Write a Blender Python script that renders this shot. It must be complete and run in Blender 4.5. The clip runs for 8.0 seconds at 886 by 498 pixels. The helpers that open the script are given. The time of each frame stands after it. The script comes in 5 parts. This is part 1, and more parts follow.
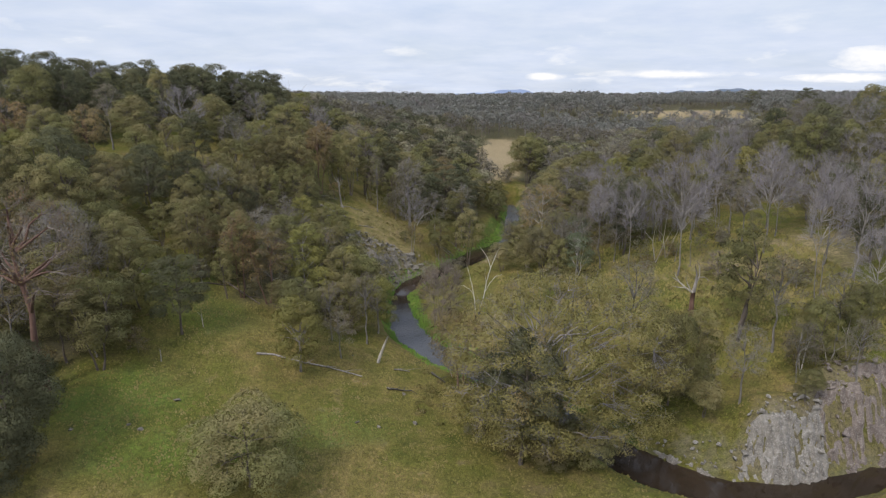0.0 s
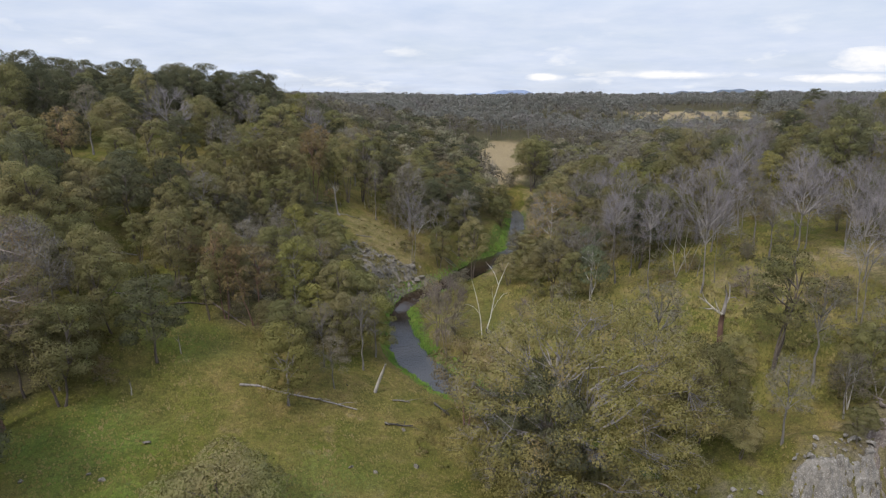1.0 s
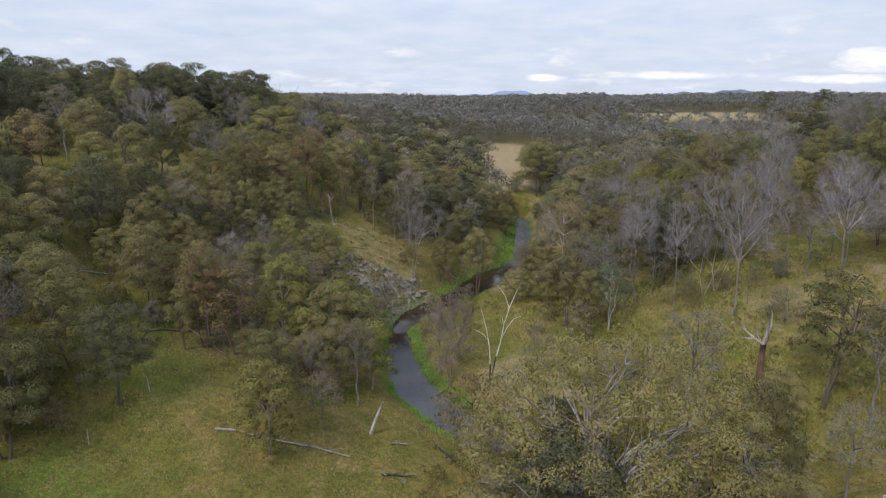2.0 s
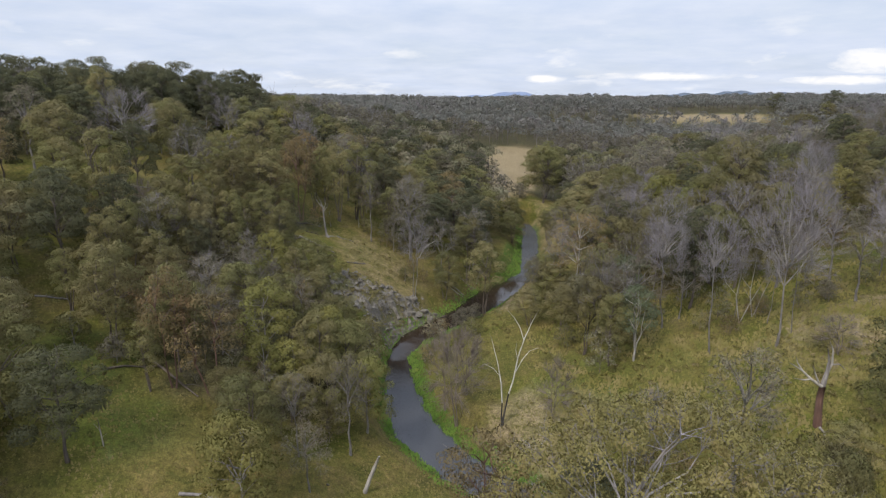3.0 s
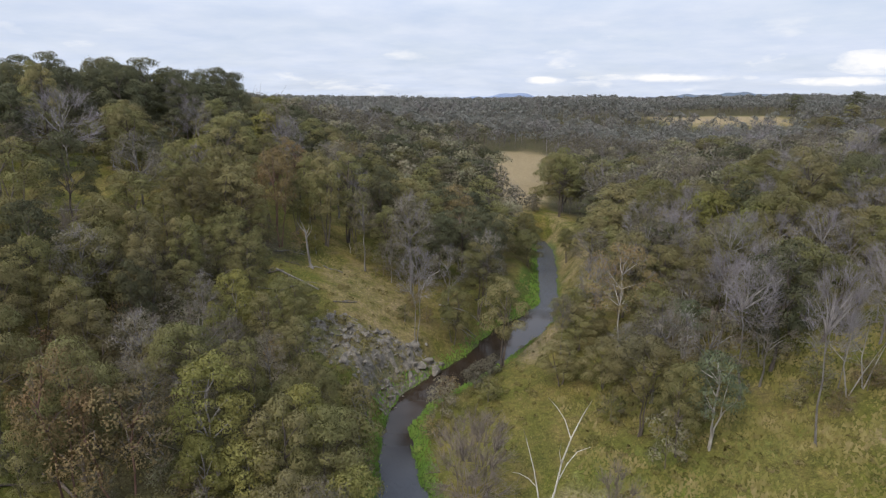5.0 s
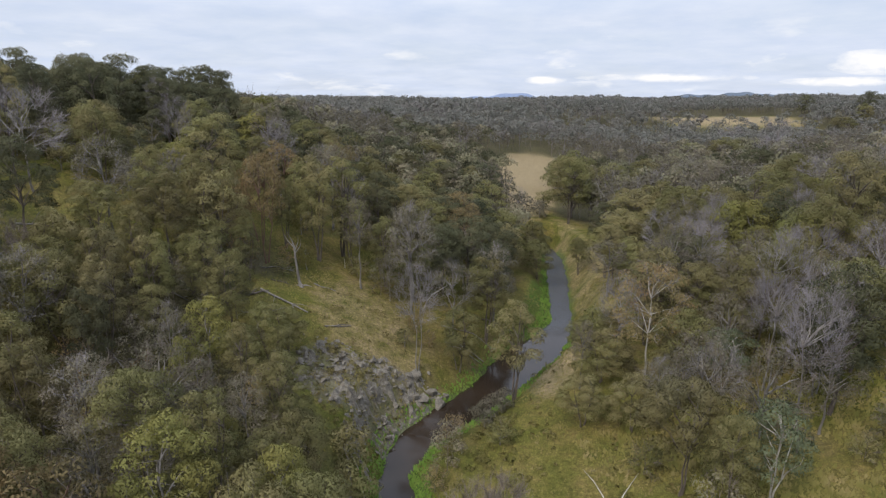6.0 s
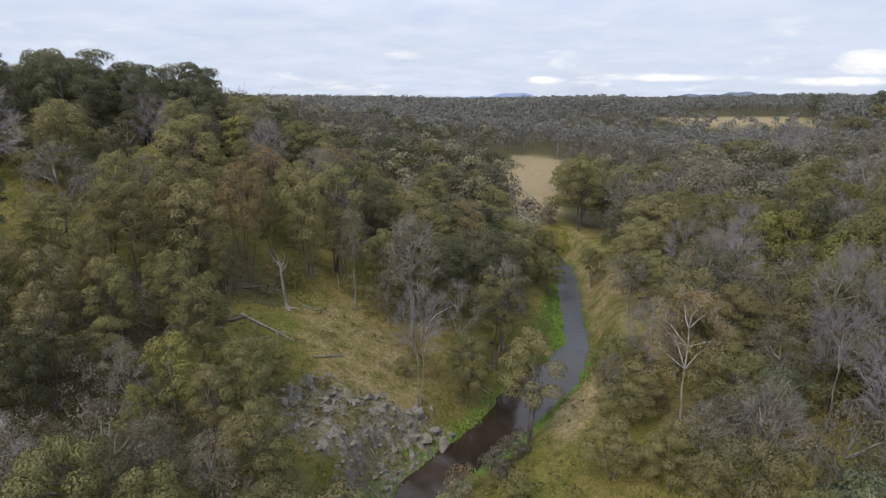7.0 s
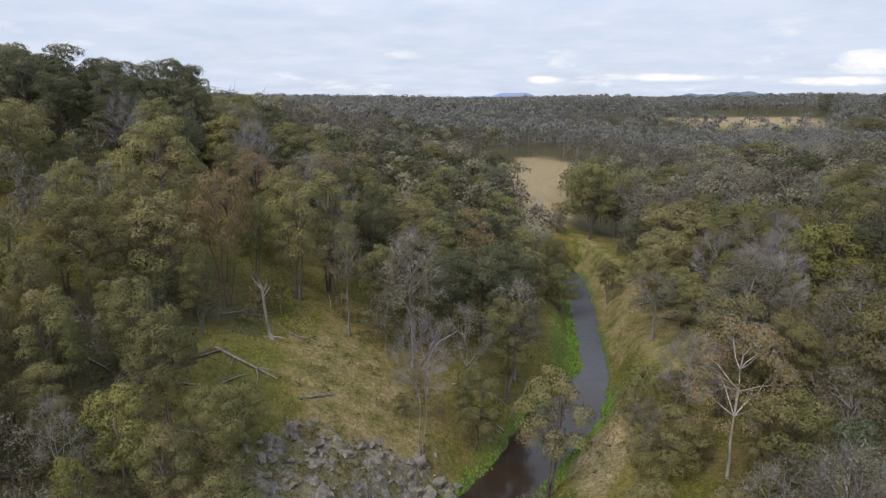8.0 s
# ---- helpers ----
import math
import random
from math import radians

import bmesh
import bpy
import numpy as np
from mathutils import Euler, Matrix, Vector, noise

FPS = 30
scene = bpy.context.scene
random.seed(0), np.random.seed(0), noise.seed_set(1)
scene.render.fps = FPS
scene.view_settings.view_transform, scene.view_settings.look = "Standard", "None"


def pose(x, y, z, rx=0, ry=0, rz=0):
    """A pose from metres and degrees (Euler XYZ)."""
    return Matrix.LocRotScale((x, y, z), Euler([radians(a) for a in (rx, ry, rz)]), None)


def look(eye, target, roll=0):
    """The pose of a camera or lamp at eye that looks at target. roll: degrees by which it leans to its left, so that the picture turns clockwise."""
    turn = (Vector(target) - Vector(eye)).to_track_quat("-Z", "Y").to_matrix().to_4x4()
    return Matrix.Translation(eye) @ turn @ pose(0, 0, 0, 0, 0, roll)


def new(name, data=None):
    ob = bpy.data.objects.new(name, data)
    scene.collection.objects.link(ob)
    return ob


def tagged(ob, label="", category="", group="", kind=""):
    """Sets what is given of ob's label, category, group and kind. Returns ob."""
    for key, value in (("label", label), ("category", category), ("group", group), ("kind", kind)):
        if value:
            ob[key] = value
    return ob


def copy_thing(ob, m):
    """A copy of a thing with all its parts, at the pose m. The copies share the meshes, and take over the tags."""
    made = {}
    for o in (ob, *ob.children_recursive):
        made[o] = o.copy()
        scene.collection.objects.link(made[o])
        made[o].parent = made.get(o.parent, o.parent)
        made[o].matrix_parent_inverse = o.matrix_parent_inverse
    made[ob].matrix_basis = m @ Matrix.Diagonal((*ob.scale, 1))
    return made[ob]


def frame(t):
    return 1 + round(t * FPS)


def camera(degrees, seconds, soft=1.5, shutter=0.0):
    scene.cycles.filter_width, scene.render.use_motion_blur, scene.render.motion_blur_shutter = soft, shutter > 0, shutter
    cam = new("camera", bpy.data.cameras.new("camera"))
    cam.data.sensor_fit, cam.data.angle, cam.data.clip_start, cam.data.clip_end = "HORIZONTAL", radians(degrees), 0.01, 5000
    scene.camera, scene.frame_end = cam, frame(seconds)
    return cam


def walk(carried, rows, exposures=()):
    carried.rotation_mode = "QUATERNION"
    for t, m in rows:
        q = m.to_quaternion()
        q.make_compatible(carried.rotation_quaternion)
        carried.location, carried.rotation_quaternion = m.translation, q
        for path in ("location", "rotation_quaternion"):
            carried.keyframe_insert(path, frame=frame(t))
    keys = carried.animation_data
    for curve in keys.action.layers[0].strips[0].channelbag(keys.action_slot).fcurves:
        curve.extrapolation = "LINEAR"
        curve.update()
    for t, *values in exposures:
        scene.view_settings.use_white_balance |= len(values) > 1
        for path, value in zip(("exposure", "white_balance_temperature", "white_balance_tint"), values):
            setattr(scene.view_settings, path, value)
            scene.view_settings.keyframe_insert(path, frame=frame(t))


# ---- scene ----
cam = camera(73.0, 8.0, soft=1.25)
# seconds, x, y, z, pitch: a level flight up the valley
ROWS = [
    (0.0, 0.07, 0.45, 37.8, -14.34),
    (0.5, -0.19, 4.78, 37.86, -14.31),
    (1.0, -0.47, 9.44, 37.96, -14.29),
    (1.5, -0.77, 14.33, 38.06, -14.27),
    (3.0, -1.75, 30.5, 38.16, -14.13),
    (3.5, -2.08, 36.0, 38.24, -14.09),
    (4.0, -2.41, 41.5, 38.3, -14.06),
    (4.5, -2.75, 46.95, 38.32, -14.03),
    (6.0, -3.71, 62.9, 38.3, -14.01),
    (6.5, -4.03, 68.1, 38.24, -14.01),
    (7.0, -4.35, 73.35, 38.27, -14.03),
    (7.5, -4.66, 78.6, 38.27, -14.04),
    (8.0, -4.98, 83.8, 38.26, -14.05),
]
walk(cam, [(t, pose(x, y, z, 90 + pitch, 0, 0)) for t, x, y, z, pitch in ROWS])

# ---- light: a bright overcast afternoon ----
SUN_EL, SUN_AZ = radians(48), radians(215)
sun_data = bpy.data.lights.new("sun", "SUN")
sun_data.energy, sun_data.angle, sun_data.color = 3.3, radians(13), (1.0, 0.94, 0.84)
sun = new("sun", sun_data)
sun.matrix_world = look((math.sin(SUN_AZ) * 500, math.cos(SUN_AZ) * 500, 500 * math.tan(SUN_EL)), (0, 0, 0))

scene.view_settings.exposure = 0.09
world = bpy.data.worlds.new("overcast_sky")
scene.world = world
world.use_nodes = True
wn, wl = world.node_tree.nodes, world.node_tree.links
wn.clear()


def wnode(kind, **values):
    n = wn.new(kind)
    for k, v in values.items():
        n.inputs[k].default_value = v
    return n


w_out = wnode("ShaderNodeOutputWorld")
w_bg = wnode("ShaderNodeBackground", Strength=1.0)
w_sky = wn.new("ShaderNodeTexSky")
w_sky.sky_type, w_sky.sun_disc = "NISHITA", False
w_sky.sun_elevation, w_sky.sun_rotation = SUN_EL, SUN_AZ
w_sky.air_density, w_sky.dust_density = 1.0, 1.5
w_dim = wn.new("ShaderNodeVectorMath")
w_dim.operation = "SCALE"
w_dim.inputs["Scale"].default_value = 0.11
wl.new(w_sky.outputs[0], w_dim.inputs[0])
# cloud sheet, laid out on a plane overhead so that it flattens toward the horizon
w_co = wn.new("ShaderNodeTexCoord")
w_sep = wn.new("ShaderNodeSeparateXYZ")
wl.new(w_co.outputs["Generated"], w_sep.inputs[0])


def wmath(op, a, b=None):
    n = wn.new("ShaderNodeMath")
    n.operation = op
    for i, v in enumerate((a, b)):
        if v is None:
            continue
        if isinstance(v, (int, float)):
            n.inputs[i].default_value = v
        else:
            wl.new(v, n.inputs[i])
    return n.outputs[0]


up = wmath("ADD", wmath("MAXIMUM", w_sep.outputs[2], 0.0), 0.13)
w_flat = wn.new("ShaderNodeCombineXYZ")
wl.new(wmath("DIVIDE", w_sep.outputs[0], up), w_flat.inputs[0])
wl.new(wmath("DIVIDE", w_sep.outputs[1], up), w_flat.inputs[1])
w_n1 = wnode("ShaderNodeTexNoise", Scale=1.1, Detail=6.0, Roughness=0.55, Distortion=0.3)
wl.new(w_flat.outputs[0], w_n1.inputs["Vector"])
w_cov = wn.new("ShaderNodeMapRange")
w_cov.inputs["From Min"].default_value, w_cov.inputs["From Max"].default_value = 0.30, 0.62
w_cov.inputs["To Min"].default_value, w_cov.inputs["To Max"].default_value = 0.84, 1.0
wl.new(w_n1.outputs["Fac"], w_cov.inputs["Value"])
w_n2 = wnode("ShaderNodeTexNoise", Scale=2.2, Detail=5.0, Roughness=0.6)
wl.new(w_flat.outputs[0], w_n2.inputs["Vector"])
w_cloud = wn.new("ShaderNodeValToRGB")
w_cloud.color_ramp.elements[0].position, w_cloud.color_ramp.elements[0].color = 0.3, (0.60, 0.68, 0.85, 1)
w_cloud.color_ramp.elements[1].position, w_cloud.color_ramp.elements[1].color = 0.72, (0.72, 0.775, 0.895, 1)
wl.new(w_n2.outputs["Fac"], w_cloud.inputs[0])
w_mix = wn.new("ShaderNodeMix")
w_mix.data_type = "RGBA"
wl.new(w_cov.outputs[0], w_mix.inputs["Factor"])
wl.new(w_dim.outputs[0], w_mix.inputs["A"])
wl.new(w_cloud.outputs[0], w_mix.inputs["B"])
# small bright cumulus low over the horizon
w_cum = wn.new("ShaderNodeMapping")
w_cum.inputs["Scale"].default_value = (7.0, 7.0, 26.0)
wl.new(w_co.outputs["Generated"], w_cum.inputs[0])
w_n3 = wnode("ShaderNodeTexNoise", Scale=1.0, Detail=7.0, Roughness=0.55, Distortion=0.2)
wl.new(w_cum.outputs[0], w_n3.inputs["Vector"])
w_puff = wn.new("ShaderNodeMapRange")
w_puff.inputs["From Min"].default_value, w_puff.inputs["From Max"].default_value = 0.60, 0.76
wl.new(w_n3.outputs["Fac"], w_puff.inputs["Value"])
w_low = wn.new("ShaderNodeMapRange")
w_low.inputs["From Min"].default_value, w_low.inputs["From Max"].default_value = 0.13, 0.05
wl.new(w_sep.outputs[2], w_low.inputs["Value"])
w_mix2 = wn.new("ShaderNodeMix")
w_mix2.data_type = "RGBA"
wl.new(wmath("MULTIPLY", w_puff.outputs[0], w_low.outputs[0]), w_mix2.inputs["Factor"])
wl.new(w_mix.outputs["Result"], w_mix2.inputs["A"])
w_mix2.inputs["B"].default_value = (1.0, 0.99, 0.98, 1)
# the banks of cumulus low in the north-east
w_front = wmath("MAXIMUM", w_sep.outputs[1], 0.05)
w_east, w_high = wmath("DIVIDE", w_sep.outputs[0], w_front), wmath("DIVIDE", w_sep.outputs[2], w_front)
w_puffy = wn.new("ShaderNodeCombineXYZ")
wl.new(wmath("MULTIPLY", w_east, 16.0), w_puffy.inputs[0])
wl.new(wmath("MULTIPLY", w_high, 42.0), w_puffy.inputs[1])
w_n4 = wnode("ShaderNodeTexNoise", Scale=1.0, Detail=6.0, Roughness=0.6, Distortion=0.4)
wl.new(w_puffy.outputs[0], w_n4.inputs["Vector"])
w_bank = 0.0
for cx, cz, rx, rz, weight in ((0.69, 0.058, 0.085, 0.020, 0.68), (0.66, 0.028, 0.12, 0.008, 0.55), (0.165, 0.030, 0.035, 0.007, 0.8), (0.36, 0.034, 0.15, 0.007, 0.5)):
    dx = wmath("DIVIDE", wmath("SUBTRACT", w_east, cx), rx)
    dz = wmath("DIVIDE", wmath("SUBTRACT", w_high, cz), rz)
    near = wmath("SUBTRACT", 1.0, wmath("SQRT", wmath("ADD", wmath("MULTIPLY", dx, dx), wmath("MULTIPLY", dz, dz))))
    w_bank = wmath("MAXIMUM", wmath("MULTIPLY", wmath("MAXIMUM", near, 0.0), weight), w_bank)
w_edge = wn.new("ShaderNodeMapRange")
w_edge.inputs["From Min"].default_value, w_edge.inputs["From Max"].default_value = 0.48, 0.85
wl.new(wmath("MULTIPLY", wmath("ADD", wmath("MULTIPLY", w_bank, 0.9), w_n4.outputs["Fac"]), wmath("GREATER_THAN", w_bank, 0.001)), w_edge.inputs["Value"])
w_mix3 = wn.new("ShaderNodeMix")
w_mix3.data_type = "RGBA"
wl.new(w_edge.outputs[0], w_mix3.inputs["Factor"])
wl.new(w_mix2.outputs["Result"], w_mix3.inputs["A"])
w_mix3.inputs["B"].default_value = (0.98, 0.97, 0.97, 1)
# an overcast sky is brighter overhead than at the horizon
w_rise = wn.new("ShaderNodeMapRange")
w_rise.inputs["From Min"].default_value, w_rise.inputs["From Max"].default_value = 0.12, 0.9
w_rise.inputs["To Min"].default_value, w_rise.inputs["To Max"].default_value = 1.0, 2.45
wl.new(w_sep.outputs[2], w_rise.inputs["Value"])
wl.new(w_rise.outputs[0], w_bg.inputs["Strength"])
wl.new(w_mix3.outputs["Result"], w_bg.inputs["Color"])
wl.new(w_bg.outputs[0], w_out.inputs["Surface"])


# ---- materials ----
def material(name):
    m = bpy.data.materials.new(name)
    m.use_nodes = True
    return m, m.node_tree.nodes, m.node_tree.links, m.node_tree.nodes["Principled BSDF"]


def ramp(nodes, links, source, stops):
    r = nodes.new("ShaderNodeValToRGB")
    while len(r.color_ramp.elements) < len(stops):
        r.color_ramp.elements.new(0.5)
    for e, (p, c) in zip(r.color_ramp.elements, stops):
        e.position, e.color = p, (*c, 1)
    links.new(source, r.inputs[0])
    return r.outputs[0]


def noise_of(nodes, links, scale, detail=4.0, rough=0.55, stretch=None, where="Position"):
    n = nodes.new("ShaderNodeTexNoise")
    n.inputs["Scale"].default_value, n.inputs["Detail"].default_value, n.inputs["Roughness"].default_value = scale, detail, rough
    if where == "Position":
        src = nodes.new("ShaderNodeNewGeometry").outputs["Position"]
    else:
        src = nodes.new("ShaderNodeTexCoord").outputs["Object"]
    if stretch:
        mp = nodes.new("ShaderNodeMapping")
        mp.inputs["Scale"].default_value = stretch
        links.new(src, mp.inputs[0])
        src = mp.outputs[0]
    links.new(src, n.inputs["Vector"])
    return n.outputs["Fac"]


def blend(nodes, links, factor, a, b, mode="MIX"):
    n = nodes.new("ShaderNodeMix")
    n.data_type, n.blend_type = "RGBA", mode
    for key, v in (("Factor", factor), ("A", a), ("B", b)):
        if isinstance(v, (int, float)):
            n.inputs[key].default_value = v
        elif isinstance(v, tuple):
            n.inputs[key].default_value = (*v, 1)
        else:
            links.new(v, n.inputs[key])
    return n.outputs["Result"]


def scaled(nodes, links, v, lo, hi, a=0.0, b=1.0):
    n = nodes.new("ShaderNodeMapRange")
    links.new(v, n.inputs["Value"])
    for k, x in (("From Min", a), ("From Max", b), ("To Min", lo), ("To Max", hi)):
        n.inputs[k].default_value = x
    return n.outputs[0]


def bumped(nodes, links, shader, source, strength, distance):
    b = nodes.new("ShaderNodeBump")
    b.inputs["Strength"].default_value, b.inputs["Distance"].default_value = strength, distance
    links.new(source, b.inputs["Height"])
    links.new(b.outputs[0], shader.inputs["Normal"])


def foliage(name, stops, translucent=0.34, patch=0.09):
    """Leaves: colour drifts from tree to tree and from leaf to leaf."""
    m, n, l, p = material(name)
    tone = ramp(n, l, noise_of(n, l, patch, 3.0, 0.6), stops)
    info = n.new("ShaderNodeObjectInfo")
    per_tree = scaled(n, l, info.outputs["Random"], 0.84, 1.44)
    leaf = n.new("ShaderNodeNewGeometry")
    per_leaf = scaled(n, l, leaf.outputs["Random Per Island"], 0.9, 1.1)
    mul = n.new("ShaderNodeMath")
    mul.operation = "MULTIPLY"
    l.new(per_tree, mul.inputs[0]), l.new(per_leaf, mul.inputs[1])
    sc = n.new("ShaderNodeVectorMath")
    sc.operation = "SCALE"
    l.new(tone, sc.inputs[0]), l.new(mul.outputs[0], sc.inputs["Scale"])
    col = sc.outputs[0]
    l.new(col, p.inputs["Base Color"])
    p.inputs["Roughness"].default_value = 0.7
    p.inputs["Specular IOR Level"].default_value = 0.12
    tr = n.new("ShaderNodeBsdfTranslucent")
    l.new(col, tr.inputs["Color"])
    mx = n.new("ShaderNodeMixShader")
    mx.inputs[0].default_value = translucent
    l.new(p.outputs[0], mx.inputs[1]), l.new(tr.outputs[0], mx.inputs[2])
    l.new(mx.outputs[0], n["Material Output"].inputs["Surface"])
    return m


def bark(name, dark, light, scale=1.6, rough=0.85):
    m, n, l, p = material(name)
    streak = noise_of(n, l, scale, 5.0, 0.6, (2.2, 2.2, 0.35), "Object")
    spot = noise_of(n, l, 0.45, 3.0, 0.5)
    col = blend(n, l, scaled(n, l, spot, 0.0, 0.6, 0.35, 0.7), ramp(n, l, streak, [(0.35, dark), (0.65, light)]), tuple(0.55 * c for c in dark))
    l.new(col, p.inputs["Base Color"])
    p.inputs["Roughness"].default_value = rough
    bumped(n, l, p, streak, 0.6, 0.05)
    return m


LEAF_OLIVE = foliage("leaf_olive", [(0.25, (0.078, 0.079, 0.038)), (0.45, (0.124, 0.119, 0.049)), (0.6, (0.148, 0.126, 0.060)), (0.75, (0.098, 0.093, 0.054))])
LEAF_DARK = foliage("leaf_dark", [(0.3, (0.056, 0.060, 0.034)), (0.6, (0.084, 0.083, 0.045)), (0.8, (0.096, 0.085, 0.052))])
LEAF_BRIGHT = foliage("leaf_bright", [(0.3, (0.110, 0.113, 0.036)), (0.6, (0.155, 0.139, 0.045)), (0.8, (0.134, 0.113, 0.058))])
LEAF_RUST = foliage("leaf_rust", [(0.3, (0.128, 0.106, 0.052)), (0.55, (0.160, 0.118, 0.056)), (0.75, (0.184, 0.106, 0.063))])
LEAF_GREY = foliage("leaf_grey", [(0.3, (0.104, 0.097, 0.068)), (0.6, (0.132, 0.117, 0.084)), (0.8, (0.120, 0.101, 0.084))])
LEAF_BLUE = foliage("leaf_blue", [(0.3, (0.072, 0.085, 0.049)), (0.6, (0.094, 0.108, 0.062)), (0.8, (0.087, 0.091, 0.052))])
LEAF_WILLOW = foliage("leaf_willow", [(0.3, (0.132, 0.121, 0.042)), (0.55, (0.158, 0.136, 0.051)), (0.75, (0.178, 0.130, 0.062))], patch=0.3)
# mid and far leaves: dieback grey plus aerial haze put into the colour
LEAF_MID_HAZE = foliage("leaf_mid_haze", [(0.25, (0.096, 0.097, 0.066)), (0.45, (0.134, 0.127, 0.078)), (0.6, (0.150, 0.130, 0.090)), (0.75, (0.120, 0.108, 0.086))])
LEAF_FAR_HAZE = foliage("leaf_far_haze", [(0.3, (0.094, 0.097, 0.086)), (0.55, (0.118, 0.114, 0.100)), (0.75, (0.124, 0.109, 0.108))], patch=0.05)
BARK_DARK = bark("bark_dark", (0.055, 0.042, 0.034), (0.13, 0.105, 0.085))
BARK_GREY = bark("bark_grey", (0.13, 0.115, 0.105), (0.27, 0.245, 0.225))
BARK_PALE = bark("bark_pale", (0.20, 0.18, 0.155), (0.40, 0.37, 0.325))
BARK_WHITE = bark("bark_white", (0.34, 0.31, 0.27), (0.58, 0.55, 0.49))
BARK_RED = bark("bark_red", (0.075, 0.036, 0.026), (0.15, 0.085, 0.062))
BARK_CHAR = bark("bark_char", (0.02, 0.018, 0.017), (0.07, 0.06, 0.05))
LOG_GREY = bark("log_grey", (0.085, 0.076, 0.068), (0.21, 0.19, 0.17))
TWIG_GREY = bark("twig_grey", (0.124, 0.110, 0.116), (0.240, 0.216, 0.222))
TWIG_BROWN = bark("twig_brown", (0.095, 0.075, 0.060), (0.18, 0.143, 0.118))


def ground_material():
    m, n, l, p = material("pasture")
    big = noise_of(n, l, 0.055, 4.0, 0.6)
    mid = noise_of(n, l, 0.33, 5.0, 0.65)
    fine = noise_of(n, l, 1.9, 7.0, 0.75)
    grass = ramp(n, l, mid, [(0.32, (0.060, 0.058, 0.014)), (0.46, (0.096, 0.081, 0.022)), (0.6, (0.132, 0.100, 0.034)), (0.74, (0.176, 0.126, 0.055))])
    green = ramp(n, l, mid, [(0.3, (0.050, 0.057, 0.009)), (0.55, (0.075, 0.077, 0.013)), (0.75, (0.114, 0.086, 0.026))])
    col = blend(n, l, scaled(n, l, big, 0.0, 1.0, 0.42, 0.62), grass, green)
    for key, tone in (("dry", (0.205, 0.158, 0.092)), ("litter", (0.062, 0.054, 0.030)), ("lush", (0.042, 0.085, 0.010)), ("mud", (0.076, 0.056, 0.039)), ("stony", (0.115, 0.102, 0.082))):
        at = n.new("ShaderNodeAttribute")
        at.attribute_name = key
        edge = n.new("ShaderNodeMath")
        edge.operation = "MULTIPLY_ADD"
        l.new(mid, edge.inputs[0])
        edge.inputs[1].default_value = 1.3
        l.new(at.outputs["Fac"], edge.inputs[2])
        col = blend(n, l, scaled(n, l, edge.outputs[0], 0.0, 0.92, 0.85, 1.5), col, tone)
    sc = n.new("ShaderNodeVectorMath")
    sc.operation = "SCALE"
    grain = n.new("ShaderNodeMath")
    grain.operation = "MULTIPLY"
    l.new(scaled(n, l, fine, 0.34, 1.46, 0.28, 0.72), grain.inputs[0]), l.new(scaled(n, l, noise_of(n, l, 6.5, 4.0, 0.7), 0.5, 1.5, 0.3, 0.7), grain.inputs[1])
    l.new(col, sc.inputs[0]), l.new(grain.outputs[0], sc.inputs["Scale"])
    l.new(sc.outputs[0], p.inputs["Base Color"])
    p.inputs["Roughness"].default_value, p.inputs["Specular IOR Level"].default_value = 0.95, 0.15
    bumped(n, l, p, fine, 0.6, 0.2)
    return m


def water_material():
    m, n, l, p = material("creek_water")
    tone = ramp(n, l, noise_of(n, l, 0.12, 3.0), [(0.35, (0.014, 0.010, 0.007)), (0.7, (0.026, 0.018, 0.012))])
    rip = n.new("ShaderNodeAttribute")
    rip.attribute_name = "ripple_sheen"
    # rippled reaches: sky sheen put into the colour as a paler blue-grey
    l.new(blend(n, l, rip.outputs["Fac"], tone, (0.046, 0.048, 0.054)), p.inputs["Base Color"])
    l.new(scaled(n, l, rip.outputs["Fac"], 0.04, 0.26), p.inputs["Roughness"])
    p.inputs["IOR"].default_value, p.inputs["Specular IOR Level"].default_value = 1.33, 0.5
    b = n.new("ShaderNodeBump")
    l.new(scaled(n, l, rip.outputs["Fac"], 0.07, 1.0), b.inputs["Strength"])
    b.inputs["Distance"].default_value = 0.11
    l.new(noise_of(n, l, 2.3, 4.0, 0.6, (1.0, 0.7, 1.0)), b.inputs["Height"])
    l.new(b.outputs[0], p.inputs["Normal"])
    return m


def rock_material(name, a, b, lichen):
    m, n, l, p = material(name)
    mid, fine = noise_of(n, l, 0.9, 6.0, 0.65), noise_of(n, l, 6.0, 5.0, 0.7)
    col = ramp(n, l, mid, [(0.3, a), (0.62, b)])
    col = blend(n, l, scaled(n, l, fine, 0.0, 0.75, 0.5, 0.68), col, lichen)
    l.new(col, p.inputs["Base Color"])
    p.inputs["Roughness"].default_value = 0.9
    bumped(n, l, p, fine, 0.8, 0.12)
    return m


GROUND = ground_material()
WATER = water_material()
ROCK = rock_material("rock_grey", (0.042, 0.036, 0.028), (0.122, 0.106, 0.085), (0.245, 0.226, 0.190))
ROCK_PALE = rock_material("rock_pale", (0.060, 0.052, 0.044), (0.165, 0.150, 0.132), (0.33, 0.31, 0.28))
ROCK_PINK = rock_material("rock_pink", (0.052, 0.038, 0.032), (0.130, 0.104, 0.090), (0.26, 0.235, 0.210))


# far hills: no haze in the air, so its blue goes into the base colour
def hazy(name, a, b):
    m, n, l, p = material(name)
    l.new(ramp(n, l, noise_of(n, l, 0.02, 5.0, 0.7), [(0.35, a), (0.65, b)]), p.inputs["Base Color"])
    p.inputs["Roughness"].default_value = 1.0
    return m


